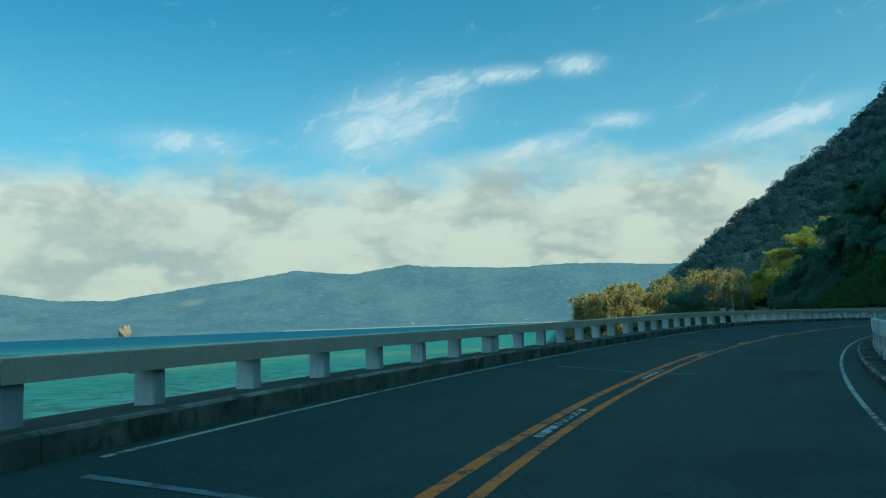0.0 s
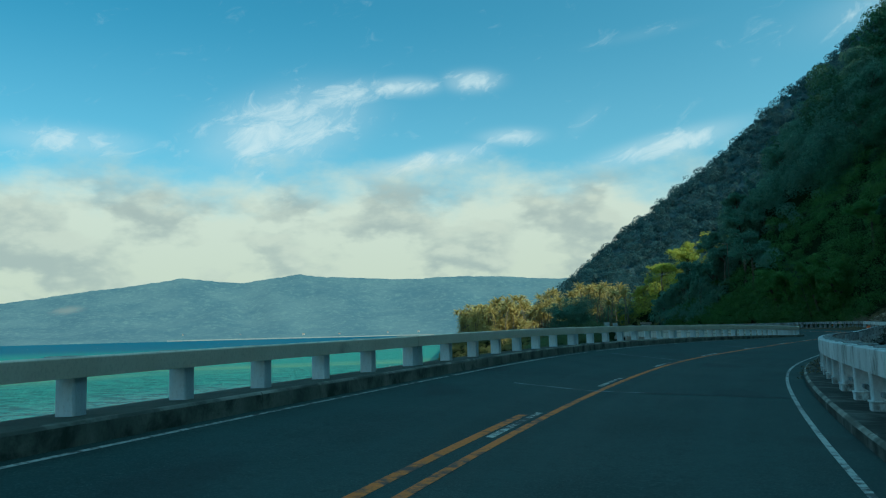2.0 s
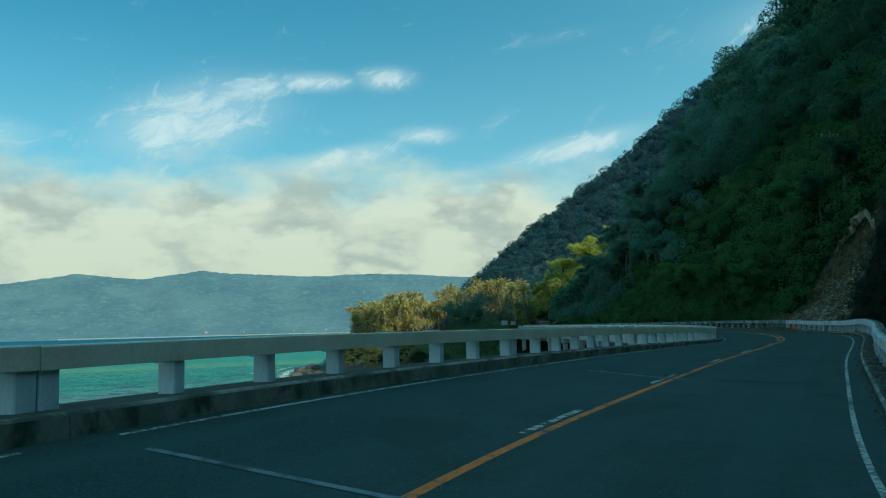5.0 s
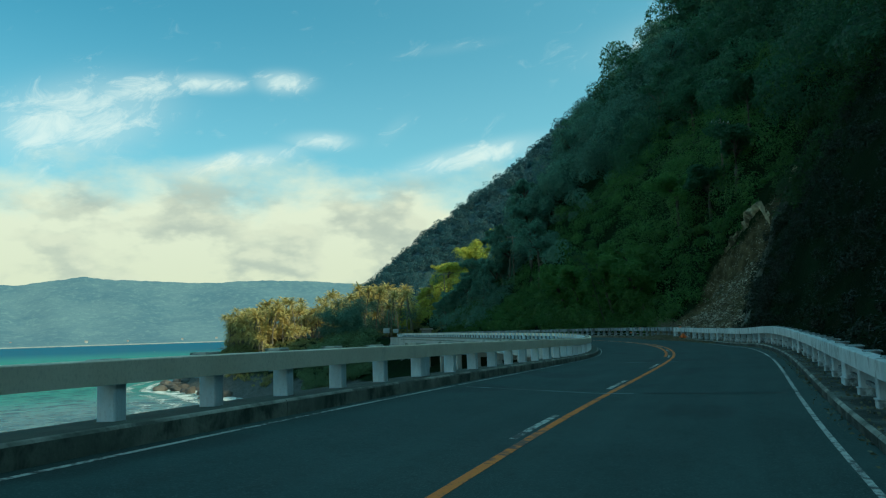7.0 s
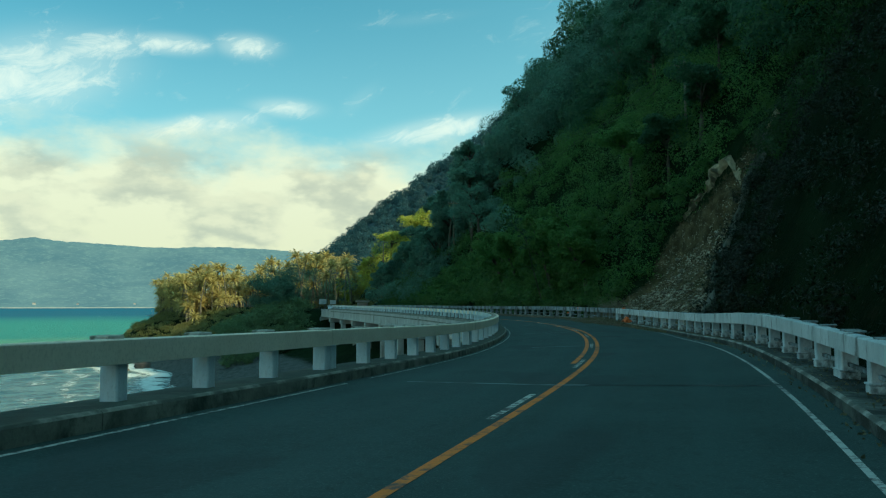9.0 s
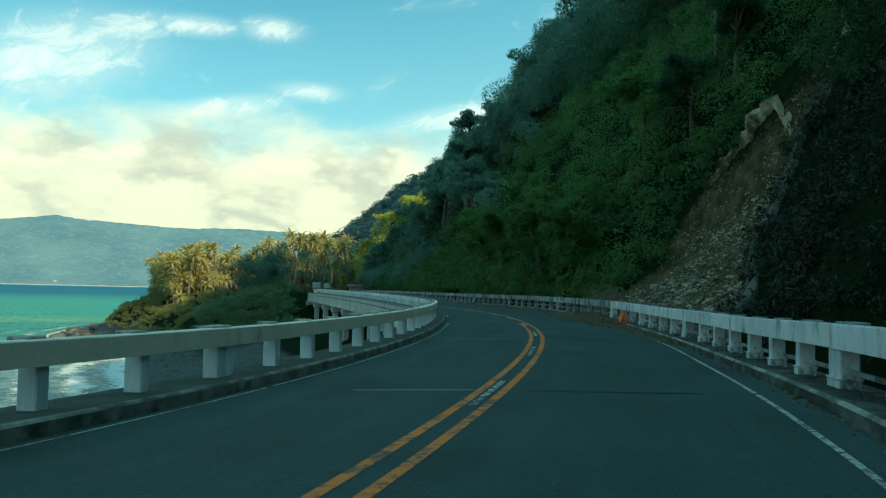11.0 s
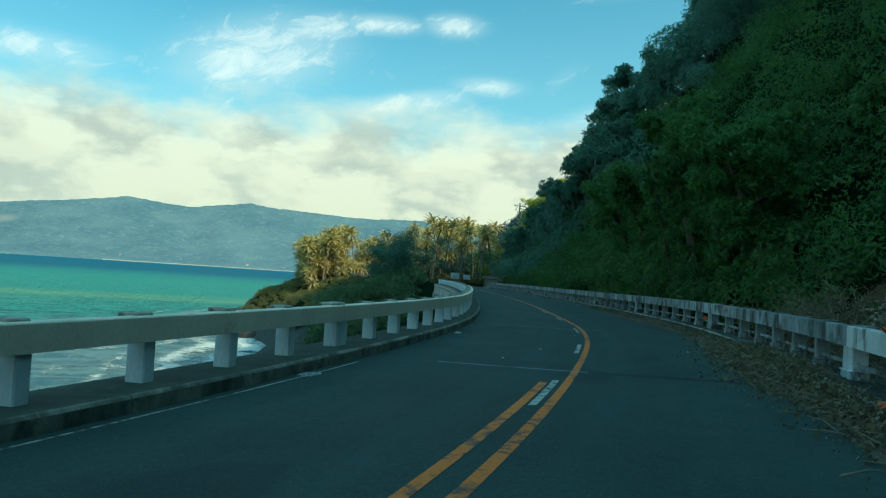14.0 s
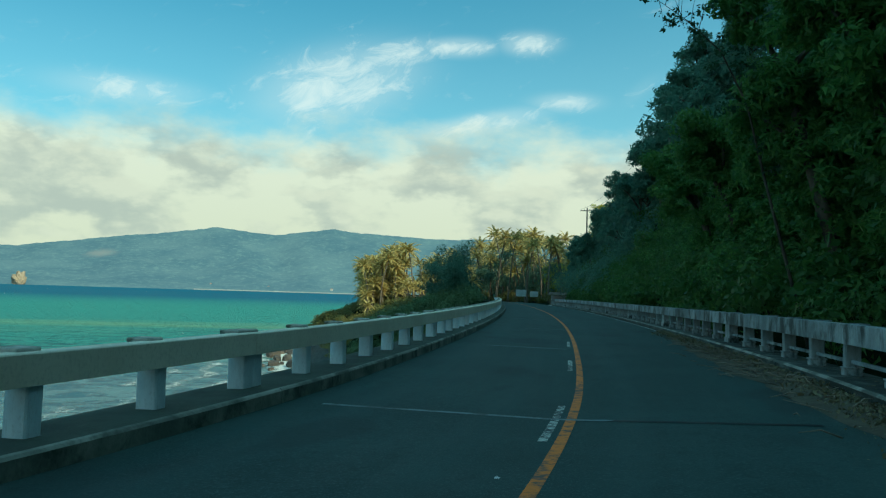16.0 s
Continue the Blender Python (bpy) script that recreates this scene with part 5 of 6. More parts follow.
def build_palms():
    models = []
    for i, (h, b) in enumerate(((11.5, 1.6), (14.0, -2.2), (9.0, 0.7), (16.0, 3.0), (6.0, 0.4), (3.6, 0.2))):
        p = thing("coconut_palm", "tall coconut palm with sunlit yellow-green fronds", "palm tree", "palms on the headland")
        tr, cr = palm_parts(h, b, 50 + i)
        part("trunk", tr, PALM_BARK, p)
        part("crown", cr, LEAF_PALM, p)
        models.append(p)
    rng = random.Random(77)
    used = [False] * 6
    done = 0

    def put(x, y, z, k, size, yaw=None):
        size = round(size, 3)
        m = Matrix.Translation((x, y, z)) @ Matrix.Rotation(rng.uniform(0, 6.28) if yaw is None else yaw, 4, "Z")
        if not used[k]:
            used[k] = True
            models[k].matrix_world = m @ Matrix.Diagonal((size, size, size, 1))
            return
        c = copy_thing(models[k], m)
        c.scale = (size, size, size)

    # on the headland between the shore and the road, densest towards the point
    tall_of = (11.5, 14.0, 9.0, 16.0, 6.0, 3.6)

    def grow(x, y, head):
        s = y + 10.4
        g = float(ground_z(s, x - float(spot(s, 0.0)[0]))) - 0.2
        k = min(range(6), key=lambda i: abs(tall_of[i] - (head - g)))
        put(x, y, g, k, min(1.25, max(0.75, (head - g) / tall_of[k])))

    while done < 175:
        y = 314 + 78 * rng.random() ** 0.9
        west = max(42 + 0.146 * (y - 58), 79 + 0.04 * (y - 108)) + 4.0
        x = rng.uniform(west, 112.0)
        if x > float(spot(y + 10.4, 0.0)[0]) - 2.5:
            continue
        grow(x, y, rng.uniform(-1.0, 11.5) + 1.5 * (y < 345) - 1.5 * (x < west + 4))
        done += 1
    # young ones filling the lower slope of the point
    for _ in range(56):
        y = rng.uniform(300, 390)
        west = max(42 + 0.146 * (y - 58), 79 + 0.04 * (y - 108)) + 3.0
        grow(rng.uniform(west, west + 15), y, rng.uniform(-4.5, 4.0))
    # a sunlit row on the outer side of the bend
    for _ in range(44):
        y = rng.uniform(312, 378)
        grow(rng.uniform(1.0, 9.0) + 112 - 0.04 * (y - 318), y, rng.uniform(2.0, 12.0))
    # and in the shade beyond the bend
    for _ in range(64):
        y = rng.uniform(288, 392)
        grow(rng.uniform(122, 148), y, rng.uniform(7.0, 18.5))
    # one leaning out from the point
    put(97.0, 373.0, -1.0, 3, 0.80, 3.1)
    # tall ones on the landward side past the end of the bridge
    for x, y, k, size in ((126.0, 284, 1, 0.95), (129.5, 279, 3, 0.86), (131.0, 291, 1, 1.0), (134.0, 298, 3, 0.92), (137.0, 305, 1, 1.0), (136.0, 313, 3, 1.0), (140.0, 318, 3, 1.0), (143.0, 322, 3, 1.02), (128.0, 300, 1, 1.0), (125.0, 312, 3, 0.95)):
        s = y + 9.8
        put(x, y, float(ground_z(s, x - float(spot(s, 0.0)[0]))) - 0.2, k, size)


build_palms()


def headland_scrub(name, label, n, s0, s1, f0, f1, r_lo, r_hi, per, leaf, mat, seed, lift):
    rng = np.random.default_rng(seed)
    s = rng.uniform(s0, s1, n)
    w = shore(s)
    u = -6.5 - (w - 10) * (f0 + (f1 - f0) * rng.uniform(0, 1, n))
    x, y = spot(s, u)
    r = rng.uniform(r_lo, r_hi, n)
    p = np.stack([x, y, ground_z(s, u) + r * rng.uniform(lift[0], lift[1], n)], 1)
    q = leaf_cloud(p, r, np.full(n, per), leaf, rng)
    return tagged(shards_object(name, q, mat), label, "bushes", kind="stuff")


build_far_hill()
headland_scrub("headland_scrub", "sunlit scrub on the headland slope", 760, 280, 395, 0.0, 1.0, 0.7, 1.6, 130, 0.22, LEAF_WARM, 21, (0.0, 0.6))
headland_scrub("headland_trees", "dark broadleaf trees beside the road among the palms", 85, 264, 300, -0.1, 0.12, 1.8, 3.0, 330, 0.30, LEAF_HAZED, 22, (0.9, 3.8))
forest("bend_trees", "dark broadleaf trees on the outer side of the bend", 230, 290, 390, 2.0, 34, 2.0, 3.8, 330, 0.34, LEAF_HAZED, 25, lambda s, d, rng: d > 3 + 8 * smooth01(s, 335, 345), (1.0, 3.6), True)
headland_scrub("shore_bushes", "shaded bushes between the beach and the bridge end", 560, 240, 288, -0.12, 0.7, 1.1, 2.5, 190, 0.27, LEAF_COAST, 23, (0.3, 1.0))
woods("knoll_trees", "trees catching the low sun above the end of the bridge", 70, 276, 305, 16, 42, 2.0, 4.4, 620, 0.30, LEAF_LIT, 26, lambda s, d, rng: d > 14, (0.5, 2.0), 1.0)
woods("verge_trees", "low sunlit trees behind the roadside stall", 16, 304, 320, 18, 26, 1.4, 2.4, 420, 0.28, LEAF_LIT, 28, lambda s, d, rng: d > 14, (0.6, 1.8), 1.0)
woods("slope_shrubs", "shaded shrubs on the slope at the end of the bridge", 240, 205, 254, 2.0, 14, 1.1, 2.6, 420, 0.17, LEAF_HAZED, 29, lambda s, d, rng: d > 1.5, (0.3, 1.5), 1.0)
forest("verge_bushes", "bushes and saplings behind the roadside stall", 150, 250, 330, 6.0, 24, 1.0, 2.4, 220, 0.28, LEAF_WARM, 24, lambda s, d, rng: d > 5, (0.3, 1.1), True)


# ---------- rocks, surf ----------


def rock_mesh(name, seed, mat, cuts=2):
    rng = random.Random(seed)
    bm = bmesh.new()
    bmesh.ops.create_icosphere(bm, subdivisions=cuts, radius=1.0)
    planes = [(Vector((rng.gauss(0, 1), rng.gauss(0, 1), rng.gauss(0, 1))).normalized(), rng.uniform(0.55, 0.85)) for _ in range(9)]
    for v in bm.verts:
        for nrm, dist in planes:
            over = v.co.dot(nrm) - dist
            if over > 0:
                v.co -= nrm * over * 0.9
        v.co *= 1 + 0.08 * noise.noise(v.co * 2.1 + Vector((seed, 0, 0)))
    me = bpy.data.meshes.new(name)
    bm.normal_update()
    bm.to_mesh(me)
    bm.free()
    me.materials.append(mat)
    return me


rocks = [rock_mesh("boulder", k, BOULDER) for k in range(5)]
_rng = random.Random(3)
for k in range(86):
    s = _rng.uniform(335, 392) if k < 44 else _rng.uniform(300, 345) if k < 60 else _rng.uniform(378, 404)
    u = -float(shore(s)) + (_rng.uniform(-10.0, 5.0) if k < 60 else _rng.uniform(-7.0, 2.0))
    x, y = spot(s, u)
    ob = new("boulder", _rng.choice(rocks))
    sc = _rng.uniform(0.7, 2.6) if k < 60 else _rng.uniform(0.9, 3.0)
    ob.matrix_world = Matrix.Translation((float(x), float(y), SEA_Z + 0.25 * sc)) @ Matrix.Rotation(_rng.uniform(0, 6.3), 4, "Z") @ Matrix.Diagonal((sc, sc * _rng.uniform(0.7, 1.2), sc * _rng.uniform(0.5, 0.8), 1))
    tagged(ob, "dark wet boulder at the foot of the headland", "rock", "shore boulders")


def foam_material():
    """White broken foam with open gaps, thickest where the waves run up the beach."""
    m = bpy.data.materials.new("sea_foam")
    m.use_nodes = True
    k = Nodes(m.node_tree)
    at = k.n("ShaderNodeTexCoord").outputs["Object"]
    out = k.n("ShaderNodeSeparateXYZ", {0: k.n("ShaderNodeUVMap", uv="surf").outputs[0]})
    lace = k.noise(at, 0.9, 8.0, 0.72, 0.8)
    patch = k.noise(at, 0.07, 3.0, 0.6)
    line_wave = k.math("SINE", k.math("MULTIPLY_ADD", patch, 9.0, k.math("MULTIPLY", out.outputs[0], 0.75)))
    amount = k.math("ADD", k.math("MULTIPLY", k.step(out.outputs[0], 34.0, 0.0), 0.33), k.math("MULTIPLY", line_wave, 0.12))
    amount = k.math("ADD", amount, k.math("MULTIPLY", k.math("SUBTRACT", patch, 0.5), 0.5))
    f = k.step(k.math("ADD", lace, amount), 0.64, 0.92)
    col = k.mix(k.noise(at, 3.0, 5.0), (0.34, 0.44, 0.44, 1), (0.66, 0.70, 0.68, 1))
    b = k.n("ShaderNodeBsdfPrincipled", {"Base Color": col, "Roughness": 0.9})
    clear = k.n("ShaderNodeBsdfTransparent")
    k.n("ShaderNodeOutputMaterial", {0: k.n("ShaderNodeMixShader", {0: f, 1: clear.outputs[0], 2: b.outputs[0]}).outputs[0]})
    return m


def build_surf():
    """A low sheet of broken waves along the beach."""
    ss, offs = np.arange(120, 420, 1.5), np.concatenate([np.arange(-2.5, 12, 0.7), np.arange(12, 34, 1.6)])
    S, O = np.meshgrid(ss, offs, indexing="ij")
    swell = np.sin(O * 0.75 + 3.0 * fbm(S, O * 0.3, 30.0, 2)) * smooth01(O, -2, 3)
    X, Y = spot(S.ravel(), (-shore(S) - O).ravel())
    Z = SEA_Z + 0.12 + 0.05 * smooth01(-O, -1, 2.5) + 0.16 * np.maximum(swell, -0.4) * smooth01(34 - O, 0, 20) + 0.05 * fbm(S, O, 2.5, 3)
    n = len(offs)
    fs = [(i * n + j, i * n + j + 1, (i + 1) * n + j + 1, (i + 1) * n + j) for i in range(len(ss) - 1) for j in range(n - 1)]
    ob = mesh_object("surf", np.stack([X, Y, Z.ravel()], 1), fs, foam_material(), smooth=True)
    layer = ob.data.uv_layers.new(name="surf")
    idx = np.zeros(len(ob.data.loops), dtype=np.int32)
    ob.data.loops.foreach_get("vertex_index", idx)
    layer.data.foreach_set("uv", np.stack([O.ravel()[idx], S.ravel()[idx]], 1).astype(np.float32).ravel())
    tagged(ob, "white broken surf along the pebble beach", "surf", kind="stuff")


build_surf()


def build_scree():
    """Broken stones lying on the landslide scar, coarser towards its foot."""
    rng = np.random.default_rng(4)
    bases = []
    for seed in (12, 13, 14, 15):
        base = rock_mesh("stone", seed, SCREE, 1)
        bases.append((np.array([tuple(v.co) for v in base.vertices]), [tuple(p.vertices) for p in base.polygons]))
        bpy.data.meshes.remove(base)
    vs, fs = [], []
    made = 0
    while made < 6000:
        s, d = rng.uniform(97, 125), 0.2 + 10.8 * rng.random() ** 1.15
        if slide_part(s, d) < 0.6 or fbm(s, d, 3.4, 3, 5.0) + 0.7 * rng.random() < 0.02:
            continue
        u = d + float(middle(s)) + 5.5
        x, y = spot(s, u)
        sc = 0.028 + 0.11 * rng.random() ** 2.4 + (0.18 * rng.random() if rng.random() < 0.05 else 0)
        bv, bf = bases[int(rng.integers(4))]
        a, b = rng.uniform(0, 6.28), rng.uniform(-0.7, 0.7)
        r = np.array([[math.cos(a), -math.sin(a), 0], [math.sin(a), math.cos(a), 0], [0, 0, 1]]) @ np.array([[1, 0, 0], [0, math.cos(b), -math.sin(b)], [0, math.sin(b), math.cos(b)]])
        q = (bv * sc * np.array([1.3, rng.uniform(0.6, 1.0), rng.uniform(0.35, 0.75)])) @ r.T + np.array([float(x), float(y), float(ground_z(s, u)) + 0.3 * sc])
        o = len(vs)
        vs += [tuple(p) for p in q]
        fs += [tuple(o + i for i in f) for f in bf]
        made += 1
    tagged(mesh_object("scree", vs, fs, SCREE), "loose broken stones on the landslide", "stones", kind="stuff")


build_scree()


def build_cliff():
    """Fractured pale rock lip left along the upper edge of the landslide, overhanging the scar."""
    rng = random.Random(21)
    vs, fs = [], []
    ns, nh = 34, 8
    for i in range(ns):
        f = i / (ns - 1)
        s = 121.0 - 9.6 * f
        d0 = float(np.interp(s, [111.4, 113.2, 115.6, 117.6, 121.0], [11.1, 10.5, 9.4, 8.7, 7.8]))
        tall = 0.45 + 1.25 * math.sin(math.pi * f ** 1.3) ** 0.8 + rng.uniform(-0.25, 0.25)
        z0 = float(ground_z(s, d0 + float(middle(s)) + 5.5)) - 0.9
        for j in range(nh):
            h = j / (nh - 1)
            d = d0 + 0.6 - 0.9 * h ** 1.5 + 2.2 * max(0.0, h - 0.8) + rng.uniform(-0.2, 0.2) + 0.35 * float(fbm(s * 1.4, h * 7, 1.9, 3, 2.0))
            x, y = spot(s + rng.uniform(-0.1, 0.1), d + float(middle(s)) + 5.5)
            vs.append((float(x), float(y), z0 + h * (tall + 0.9) + rng.uniform(-0.1, 0.1)))
    for i in range(ns - 1):
        for j in range(nh - 1):
            a, b, c, e = i * nh + j, (i + 1) * nh + j, (i + 1) * nh + j + 1, i * nh + j + 1
            fs += [(a, b, c), (a, c, e)] if rng.random() < 0.5 else [(a, b, e), (b, c, e)]
    tagged(mesh_object("rock_face", vs, fs, CLIFF), "fractured pale rock lip overhanging the landslide", "cliff", kind="structure")
    # mossy rib of rock that bounds the scar on its near side
    vs, fs = [], []
    ns, nh = 40, 14
    for i in range(ns):
        d = 0.9 + 9.4 * i / (ns - 1)
        for j in range(nh):
            f = j / (nh - 1)
            s = float(slide_near(d)) + 0.9 - 2.6 * f + 0.3 * float(fbm(d * 1.2, f * 6, 1.7, 4, 8.0))
            u = d + float(middle(s)) + 5.5
            x, y = spot(s, u)
            vs.append((float(x), float(y), float(ground_z(s, u)) - 0.25 + 1.15 * math.sin(math.pi * f) ** 0.7 * (0.7 + 0.4 * float(fbm(d, f * 4, 1.2, 3, 3.0)))))
    for i in range(ns - 1):
        for j in range(nh - 1):
            fs.append((i * nh + j, i * nh + j + 1, (i + 1) * nh + j + 1, (i + 1) * nh + j))
    tagged(mesh_object("rock_rib", vs, fs, RIB, smooth=True), "dark mossy rib of rock beside the landslide", "cliff", kind="structure")


build_cliff()

# ---------- roadside clutter ----------


def build_litter():
    """Fallen leaves and twigs piled along the landward kerb."""
    rng = np.random.default_rng(6)
    n = 26000
    s = np.concatenate([rng.normal(114, 5, n // 2), rng.uniform(96, 150, n - n // 2)])
    edge = right_edge(s)
    u = edge - np.abs(rng.normal(size=n)) * (0.24 + 0.36 * np.exp(-((s - 114) / 8) ** 2))
    x, y = spot(s, u)
    heap = 0.012 + (0.10 + 0.30 * np.exp(-((s - 113) / 6) ** 2)) * np.exp(-((edge - u) / 0.7) ** 2) * rng.uniform(0, 1, n)
    p = np.stack([x, y, road_z(s, u) + heap], 1)
    q = leaf_cloud(p, np.full(n, 0.06), np.full(n, 1), rng.uniform(0.014, 0.042, n) * np.where(rng.uniform(0, 1, n) < 0.15, 1.6, 0.9), rng, 0.25)
    tagged(quads_object("leaf_litter", q, len(q), DRY), "dry fallen leaves along the kerb", "litter", kind="stuff")
    # a thin scatter on the ledge under the landward railing and in the gutter below it
    n = 5200
    s = rng.uniform(20, 135, n)
    off = np.where(rng.uniform(0, 1, n) < 0.7, rng.uniform(0.08, 0.75, n), -np.abs(rng.normal(size=n)) * 0.10)
    u = right_edge(s) + off
    x, y = spot(s, u)
    p = np.stack([x, y, road_z(s, right_edge(s)) + np.where(off > 0, 0.175, 0.012)], 1)
    q = leaf_cloud(p, np.full(n, 0.02), np.full(n, 1), rng.uniform(0.012, 0.045, n), rng, 0.15)
    tagged(quads_object("ledge_litter", q, len(q), DRY), "dry leaves scattered on the mossy ledge under the railing", "litter", kind="stuff")
    bm = bmesh.new()
    r2 = random.Random(9)
    for k in range(420):
        a = r2.gauss(114, 5) if k % 3 else r2.gauss(134, 5)
        b = float(right_edge(a)) - 0.1 - abs(r2.gauss(0, 0.48))
        c, ang, l = place(a, b, 0.06), r2.uniform(0, 6.28), r2.uniform(0.2, 0.75)
        dv = Vector((math.cos(ang), math.sin(ang), r2.uniform(-0.05, 0.2))) * l
        tube(bm, [c, c + dv * 0.5 + Vector((0, 0, r2.uniform(0, 0.06))), c + dv], [0.011, 0.009, 0.004], 5)
    me = bpy.data.meshes.new("twigs")
    bm.to_mesh(me)
    bm.free()
    me.materials.append(WOOD)
    tagged(new("twigs", me), "broken twigs and branches on the road edge", "litter", kind="stuff")


build_litter()


def build_dirt():
    """Soil washed over the landward shoulder, thinning out towards the lane."""
    ss = np.arange(99, 152, 0.4)
    vs = []
    for s in ss:
        edge = float(right_edge(s)) + 0.01
        wide = max(0.12, (0.45 + 0.60 * math.exp(-((s - 114) / 7) ** 2) + 0.55 * math.exp(-((s - 134) / 9) ** 2)) * float(smooth01(s, 98, 106)) * (1 - float(smooth01(s, 143, 152))) + 0.22 * float(fbm(s, 0.0, 1.6, 4)))
        for f in (0.0, 0.35, 0.7, 1.0):
            u = edge - wide * f
            x, y = spot(s, u)
            vs.append((float(x), float(y), float(road_z(s, u)) + 0.005 + 0.05 * (1 - f) ** 2 + 0.012 * (1 - f) * float(fbm(s, u, 0.8, 2))))
    fs = [(i * 4 + j, i * 4 + j + 1, (i + 1) * 4 + j + 1, (i + 1) * 4 + j) for i in range(len(ss) - 1) for j in range(3)]
    tagged(mesh_object("roadside_dirt", vs, fs, DIRT, smooth=True), "dark soil washed over the road shoulder", "dirt", kind="structure")


build_dirt()


def build_brush():
    """Cut and fallen branches heaped against the back of the railing."""
    r = random.Random(31)
    bm = bmesh.new()
    tips = []
    for k in range(620):
        s = r.gauss(118.5, 3.4)
        out = abs(r.gauss(0, 0.8))
        u = float(middle(s)) + 5.35 + out
        x, y = spot(s, u)
        crest = 2.1 * math.exp(-((s - 118.5) / 4.5) ** 2) * math.exp(-((out - 0.7) / 1.3) ** 2)
        base = Vector((float(x), float(y), float(ground_z(s, u)) + crest * r.uniform(0.1, 1.0)))
        a, l = r.uniform(0, 6.28), r.uniform(0.35, 1.3)
        d = Vector((math.cos(a), math.sin(a), r.uniform(-0.1, 0.9))).normalized() * l
        mid = base + d * 0.5 + Vector((r.uniform(-0.08, 0.08), r.uniform(-0.08, 0.08), r.uniform(-0.05, 0.1)))
        tube(bm, [base, mid, base + d], [0.013, 0.009, 0.003], 4)
        tips += [tuple(mid), tuple(base + d)]
    me = bpy.data.meshes.new("brush_heap")
    bm.to_mesh(me)
    bm.free()
    me.materials.append(WOOD)
    tagged(new("brush_heap", me), "heap of cut dead branches behind the railing", "branches", kind="stuff")
    rng = np.random.default_rng(32)
    q = leaf_cloud(np.array(tips), np.full(len(tips), 0.25), np.full(len(tips), 11), 0.05, rng)
    tagged(shards_object("brush_leaves", q, DRY), "withered leaves on the cut branches", "litter", kind="stuff")


build_brush()


def dead_branch(s, u, up, length, seed):
    r = random.Random(seed)
    bm = bmesh.new()
    p = [Vector((0, 0, 0))]
    for k in range(5):
        p.append(p[-1] + Vector((r.uniform(-0.15, 0.15), r.uniform(-0.2, 0.2), 0.9)).normalized() * length / 5)
    tube(bm, p, [0.035, 0.03, 0.024, 0.018, 0.012, 0.006], 6)
    for k in range(5):
        st = p[r.randrange(1, 5)]
        en = st + Vector((r.uniform(-1, 1), r.uniform(-1, 1), r.uniform(0.1, 0.9))).normalized() * length * 0.3
        tube(bm, [st, st.lerp(en, 0.5) + Vector((0, 0, 0.05)), en], [0.014, 0.009, 0.004], 5)
    me = bpy.data.meshes.new("dead_sapling")
    bm.to_mesh(me)
    bm.free()
    me.materials.append(WOOD)
    ob = new("dead_sapling", me)
    x, y = spot(s, u)
    ob.matrix_world = Matrix.Translation((float(x), float(y), float(ground_z(s, u)) + up))
    tagged(ob, "bare dead sapling standing behind the railing", "branch", "dead saplings")


for i, (s, du, l) in enumerate(((113, 6.0, 2.6), (114.5, 6.3, 1.8), (118, 6.1, 1.6), (124, 6.4, 1.5), (109, 6.6, 1.4), (128, 6.2, 1.9))):
    dead_branch(s, float(middle(s)) + du, -0.1, l, 60 + i)


def crumpled(name, label, category, centre, size, mat, seed, tall=0.5):
    """A crumpled sheet lying or hanging in folds."""
    bm = bmesh.new()
    bmesh.ops.create_grid(bm, x_segments=14, y_segments=14, size=0.5)
    for v in bm.verts:
        p = v.co * 3.1 + Vector((seed, seed * 2, 0))
        f = noise.noise(p) + 0.5 * noise.noise(p * 2.3)
        v.co.z = max(0.0, 0.25 + f * tall) * (1 - 1.5 * v.co.xy.length ** 2)
        v.co.x += 0.12 * noise.noise(p * 1.7 + Vector((5, 0, 0)))
        v.co.y += 0.12 * noise.noise(p * 1.7 + Vector((0, 5, 0)))
    bmesh.ops.solidify(bm, geom=bm.faces[:], thickness=0.015)
    me = bpy.data.meshes.new(name)
    bm.normal_update()
    bm.to_mesh(me)
    bm.free()
    me.materials.append(mat)
    ob = new(name, me)
    ob.matrix_world = centre @ Matrix.Diagonal((*size, 1))
    return tagged(ob, label, category)


crumpled("orange_netting", "torn orange safety netting fallen over the kerb", "netting", stand(107.6, float(hill_rail(107.6)) - 0.30, 0.15), (0.50, 1.15, 0.85), ORANGE, 1.0)
crumpled("orange_netting", "strip of orange netting hung on the railing", "netting", stand(109.8, float(hill_rail(110)) + 0.05, 1.03), (0.16, 0.5, 0.22), ORANGE, 4.0)
crumpled("orange_netting", "strip of orange netting hung on the mouldy railing", "netting", stand(123.3, float(hill_rail(123.3)) - 0.03, 0.86), (0.10, 0.42, 0.36), ORANGE, 9.0)
crumpled("orange_netting", "scrap of orange netting caught between two posts", "netting", stand(126.4, float(hill_rail(126.4)) + 0.02, 0.42), (0.12, 0.5, 0.30), ORANGE, 10.0)
crumpled("plastic_sheet", "crumpled blue-grey plastic sheet by the kerb", "litter", stand(108.7, 0.66, -0.02), (0.24, 0.5, 0.16), CLOTH, 2.0)
crumpled("plastic_bag", "small white plastic bag by the kerb", "litter", stand(120.0, 0.72, -0.01), (0.16, 0.2, 0.14), PLASTIC, 3.0)
for s, u, k in ((113.4, 2.9, 5.0), (117.5, 6.9, 6.0), (116.2, 3.4, 7.0), (122.3, 4.1, 8.0)):
    crumpled("paper_scrap", "small pale scrap of paper lying on the asphalt", "litter", stand(s, u, 0.002), (0.045, 0.06, 0.03), PLASTIC, k)


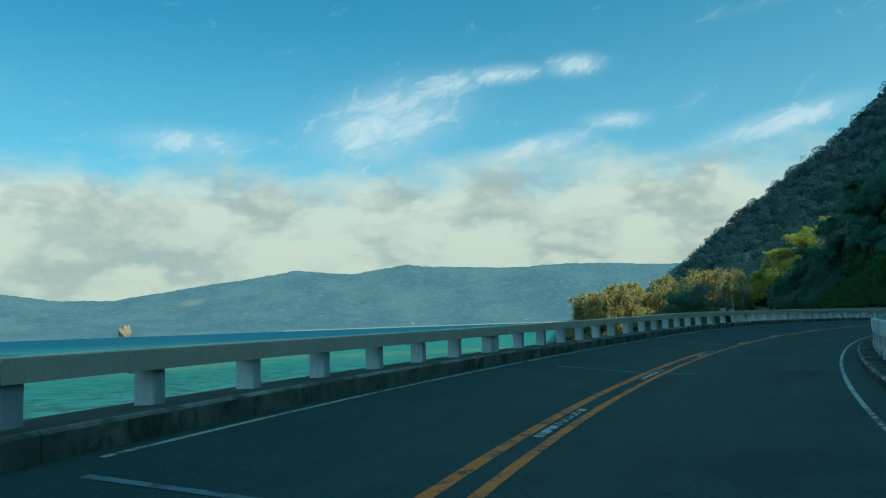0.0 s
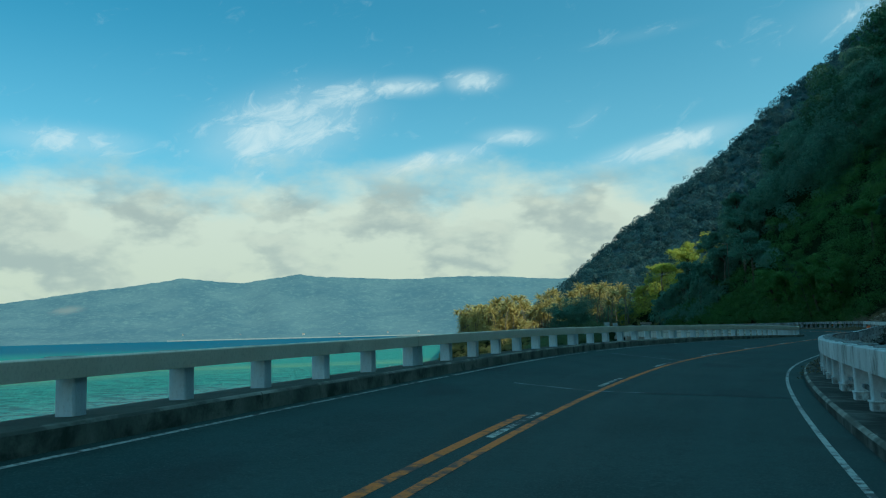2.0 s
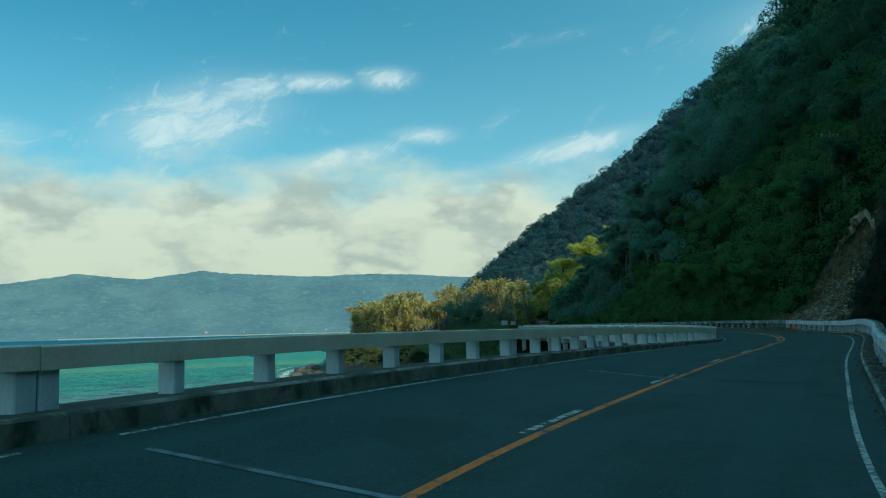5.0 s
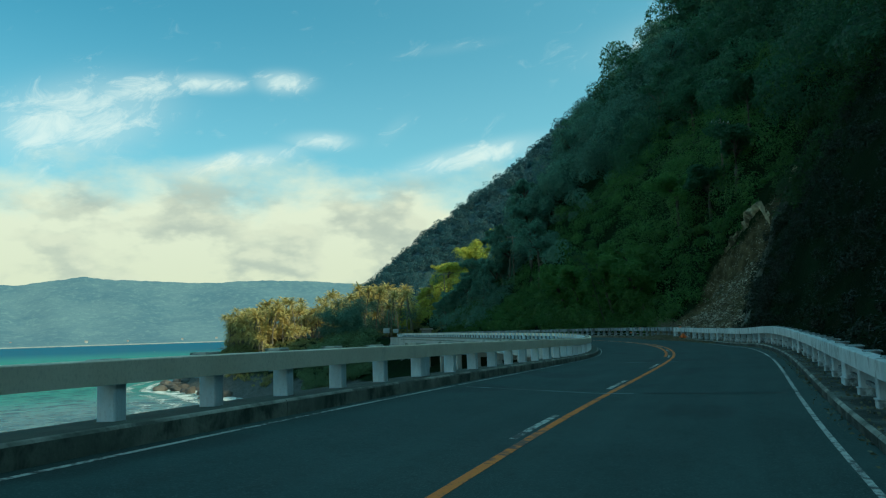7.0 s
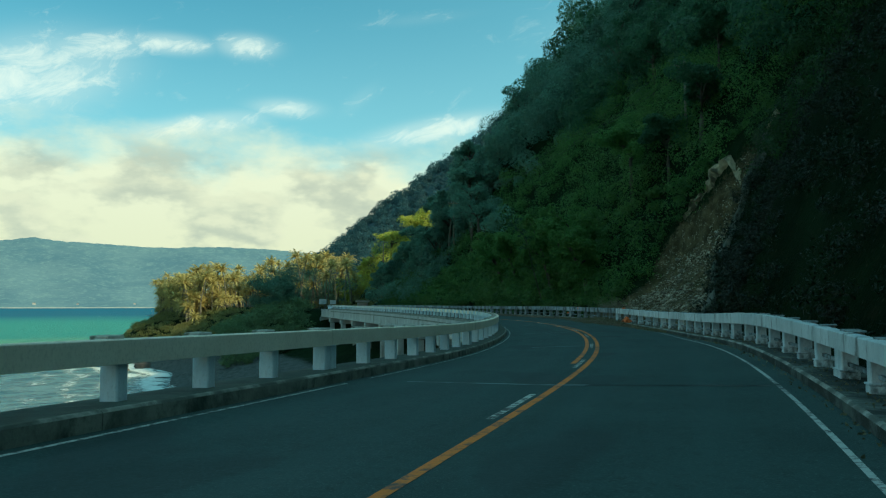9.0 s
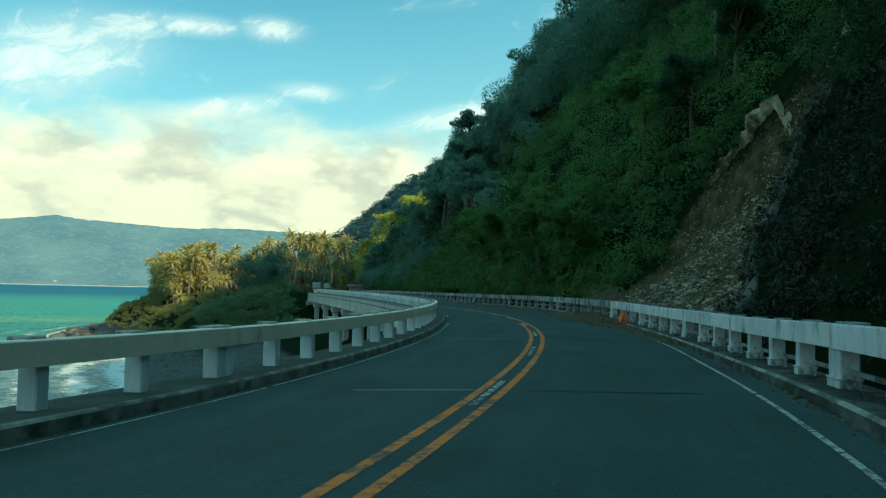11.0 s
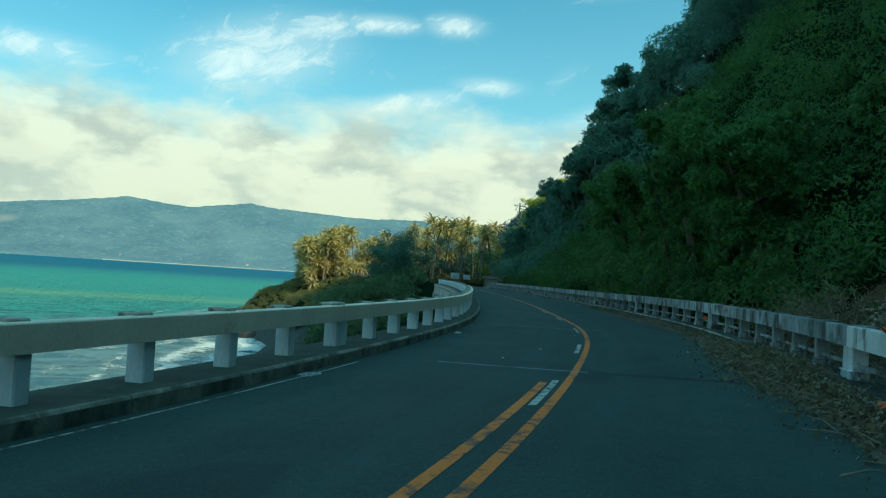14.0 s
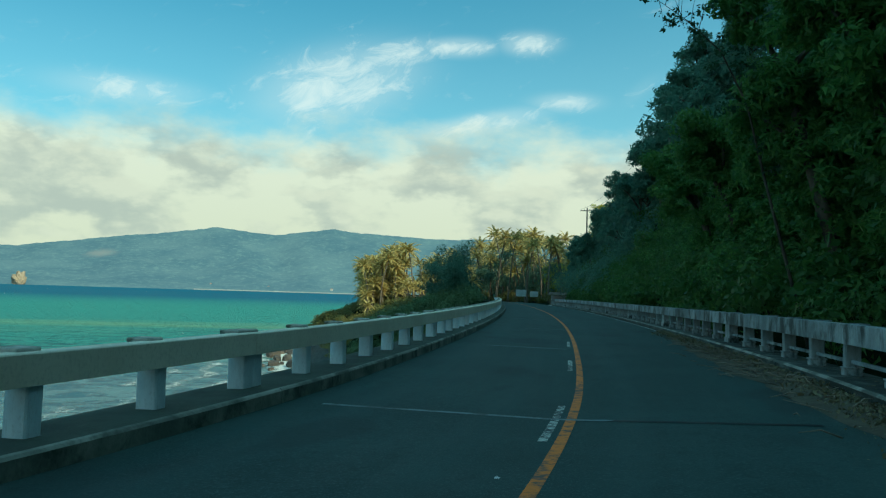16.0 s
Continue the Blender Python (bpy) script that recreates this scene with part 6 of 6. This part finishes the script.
# ---------- poles, boards, stall ----------
def utility_pole(base, height, yaw):
    p = thing("utility_pole", "weathered wooden utility pole with a crossarm on the slope", "utility pole", "power line", Matrix.Translation(base) @ Matrix.Rotation(yaw, 4, "Z"))
    part("shaft", tube(bmesh.new(), [(0, 0, -1.2), (0, 0, height * 0.5), (0, 0, height)], [0.17, 0.14, 0.11], 10), WOOD, p)
    part("crossarm", box(bmesh.new(), (-1.2, -0.06, height - 0.65), (1.2, 0.06, height - 0.50), 0.01), WOOD, p)
    for x in (-1.05, -0.45, 0.45, 1.05):
        part("insulator", tube(bmesh.new(), [(x, 0, height - 0.50), (x, 0, height - 0.40), (x, 0, height - 0.28)], [0.05, 0.07, 0.04], 8), BOARD, p)
    return p


POLES = (((99.6, 114.2), 10.0, 25.4), ((119.0, 195.0), 9.0, 22.0), ((126.3, 245.0), 10.0, 17.8))
_tops = []
for (x, y), h, top in POLES:
    base = Vector((x, y, top - h))
    utility_pole(base, h, -0.3)
    _tops.append(Vector((x, y, top - 0.3)))
for a, b in zip(_tops, _tops[1:]):
    for off in (-1.05, 0.45, 1.05):
        o = Vector((math.cos(-0.3) * off, math.sin(-0.3) * off, 0))
        pts = [a.lerp(b, k / 16) + o + Vector((0, 0, -1.6 * (1 - (2 * k / 16 - 1) ** 2))) for k in range(17)]
        bm = tube(bmesh.new(), pts, [0.018] * 17, 4)
        me = bpy.data.meshes.new("power_cable")
        bm.to_mesh(me)
        bm.free()
        me.materials.append(WIRE)
        tagged(new("power_cable", me), "thin sagging power cable between the poles", "cable", "power line")


def sign_board(x, y, z, width, height, yaw):
    b = thing("sign_board", "blank white roadside board on two posts", "sign", "boards past the bridge", Matrix.Translation((x, y, z)) @ Matrix.Rotation(yaw, 4, "Z"))
    part("panel", box(bmesh.new(), (-width / 2, -0.04, 1.4), (width / 2, 0.04, 1.4 + height), 0.01), BOARD, b)
    part("frame", box(bmesh.new(), (-width / 2 - 0.05, 0.041, 1.34), (width / 2 + 0.05, 0.09, 1.46 + height), 0.01), WOOD, b)
    for s in (-1, 1):
        part("leg", tube(bmesh.new(), [(s * width * 0.4, 0.13, -0.5), (s * width * 0.4, 0.13, 1.4 + height)], [0.05, 0.05], 8), WOOD, b)


def stall(x, y, z, yaw):
    t = thing("roadside_stall", "small open roadside stall with a rusty sheet roof", "stall", at=Matrix.Translation((x, y, z)) @ Matrix.Rotation(yaw, 4, "Z"))
    for px in (-1.4, 1.4):
        for py in (-1.0, 1.0):
            part("leg", box(bmesh.new(), (px - 0.05, py - 0.05, -0.3), (px + 0.05, py + 0.05, 2.0)), WOOD, t)
    part("counter", box(bmesh.new(), (-1.4, -1.06, 0.1), (1.4, -0.94, 0.95), 0.01), WOOD, t)
    part("back_wall", box(bmesh.new(), (-1.4, 0.94, 0.0), (1.4, 1.0, 1.9), 0.01), BOARD, t)
    bm = bmesh.new()
    for k in range(24):
        x0 = -1.8 + 0.15 * k
        z0 = 0.025 * (k % 2)
        bm.faces.new([bm.verts.new(v) for v in ((x0, -1.5, 2.0 + z0), (x0 + 0.15, -1.5, 2.025 - z0), (x0 + 0.15, 1.3, 2.525 - z0), (x0, 1.3, 2.5 + z0))])
    bmesh.ops.solidify(bm, geom=bm.faces[:], thickness=0.02)
    part("roof", bm, ROOF, t)


def at_road(s, u):
    x, y = spot(s, u)
    return float(x), float(y), float(ground_z(s, u))


sign_board(125.0, 286.0, float(road_z(297, 9)) - 0.15, 2.6, 1.5, 0.25)
sign_board(127.8, 285.0, float(road_z(296, 9)) - 0.15, 2.0, 1.2, 0.15)
stall(*at_road(263.5, 11.8), -0.4)
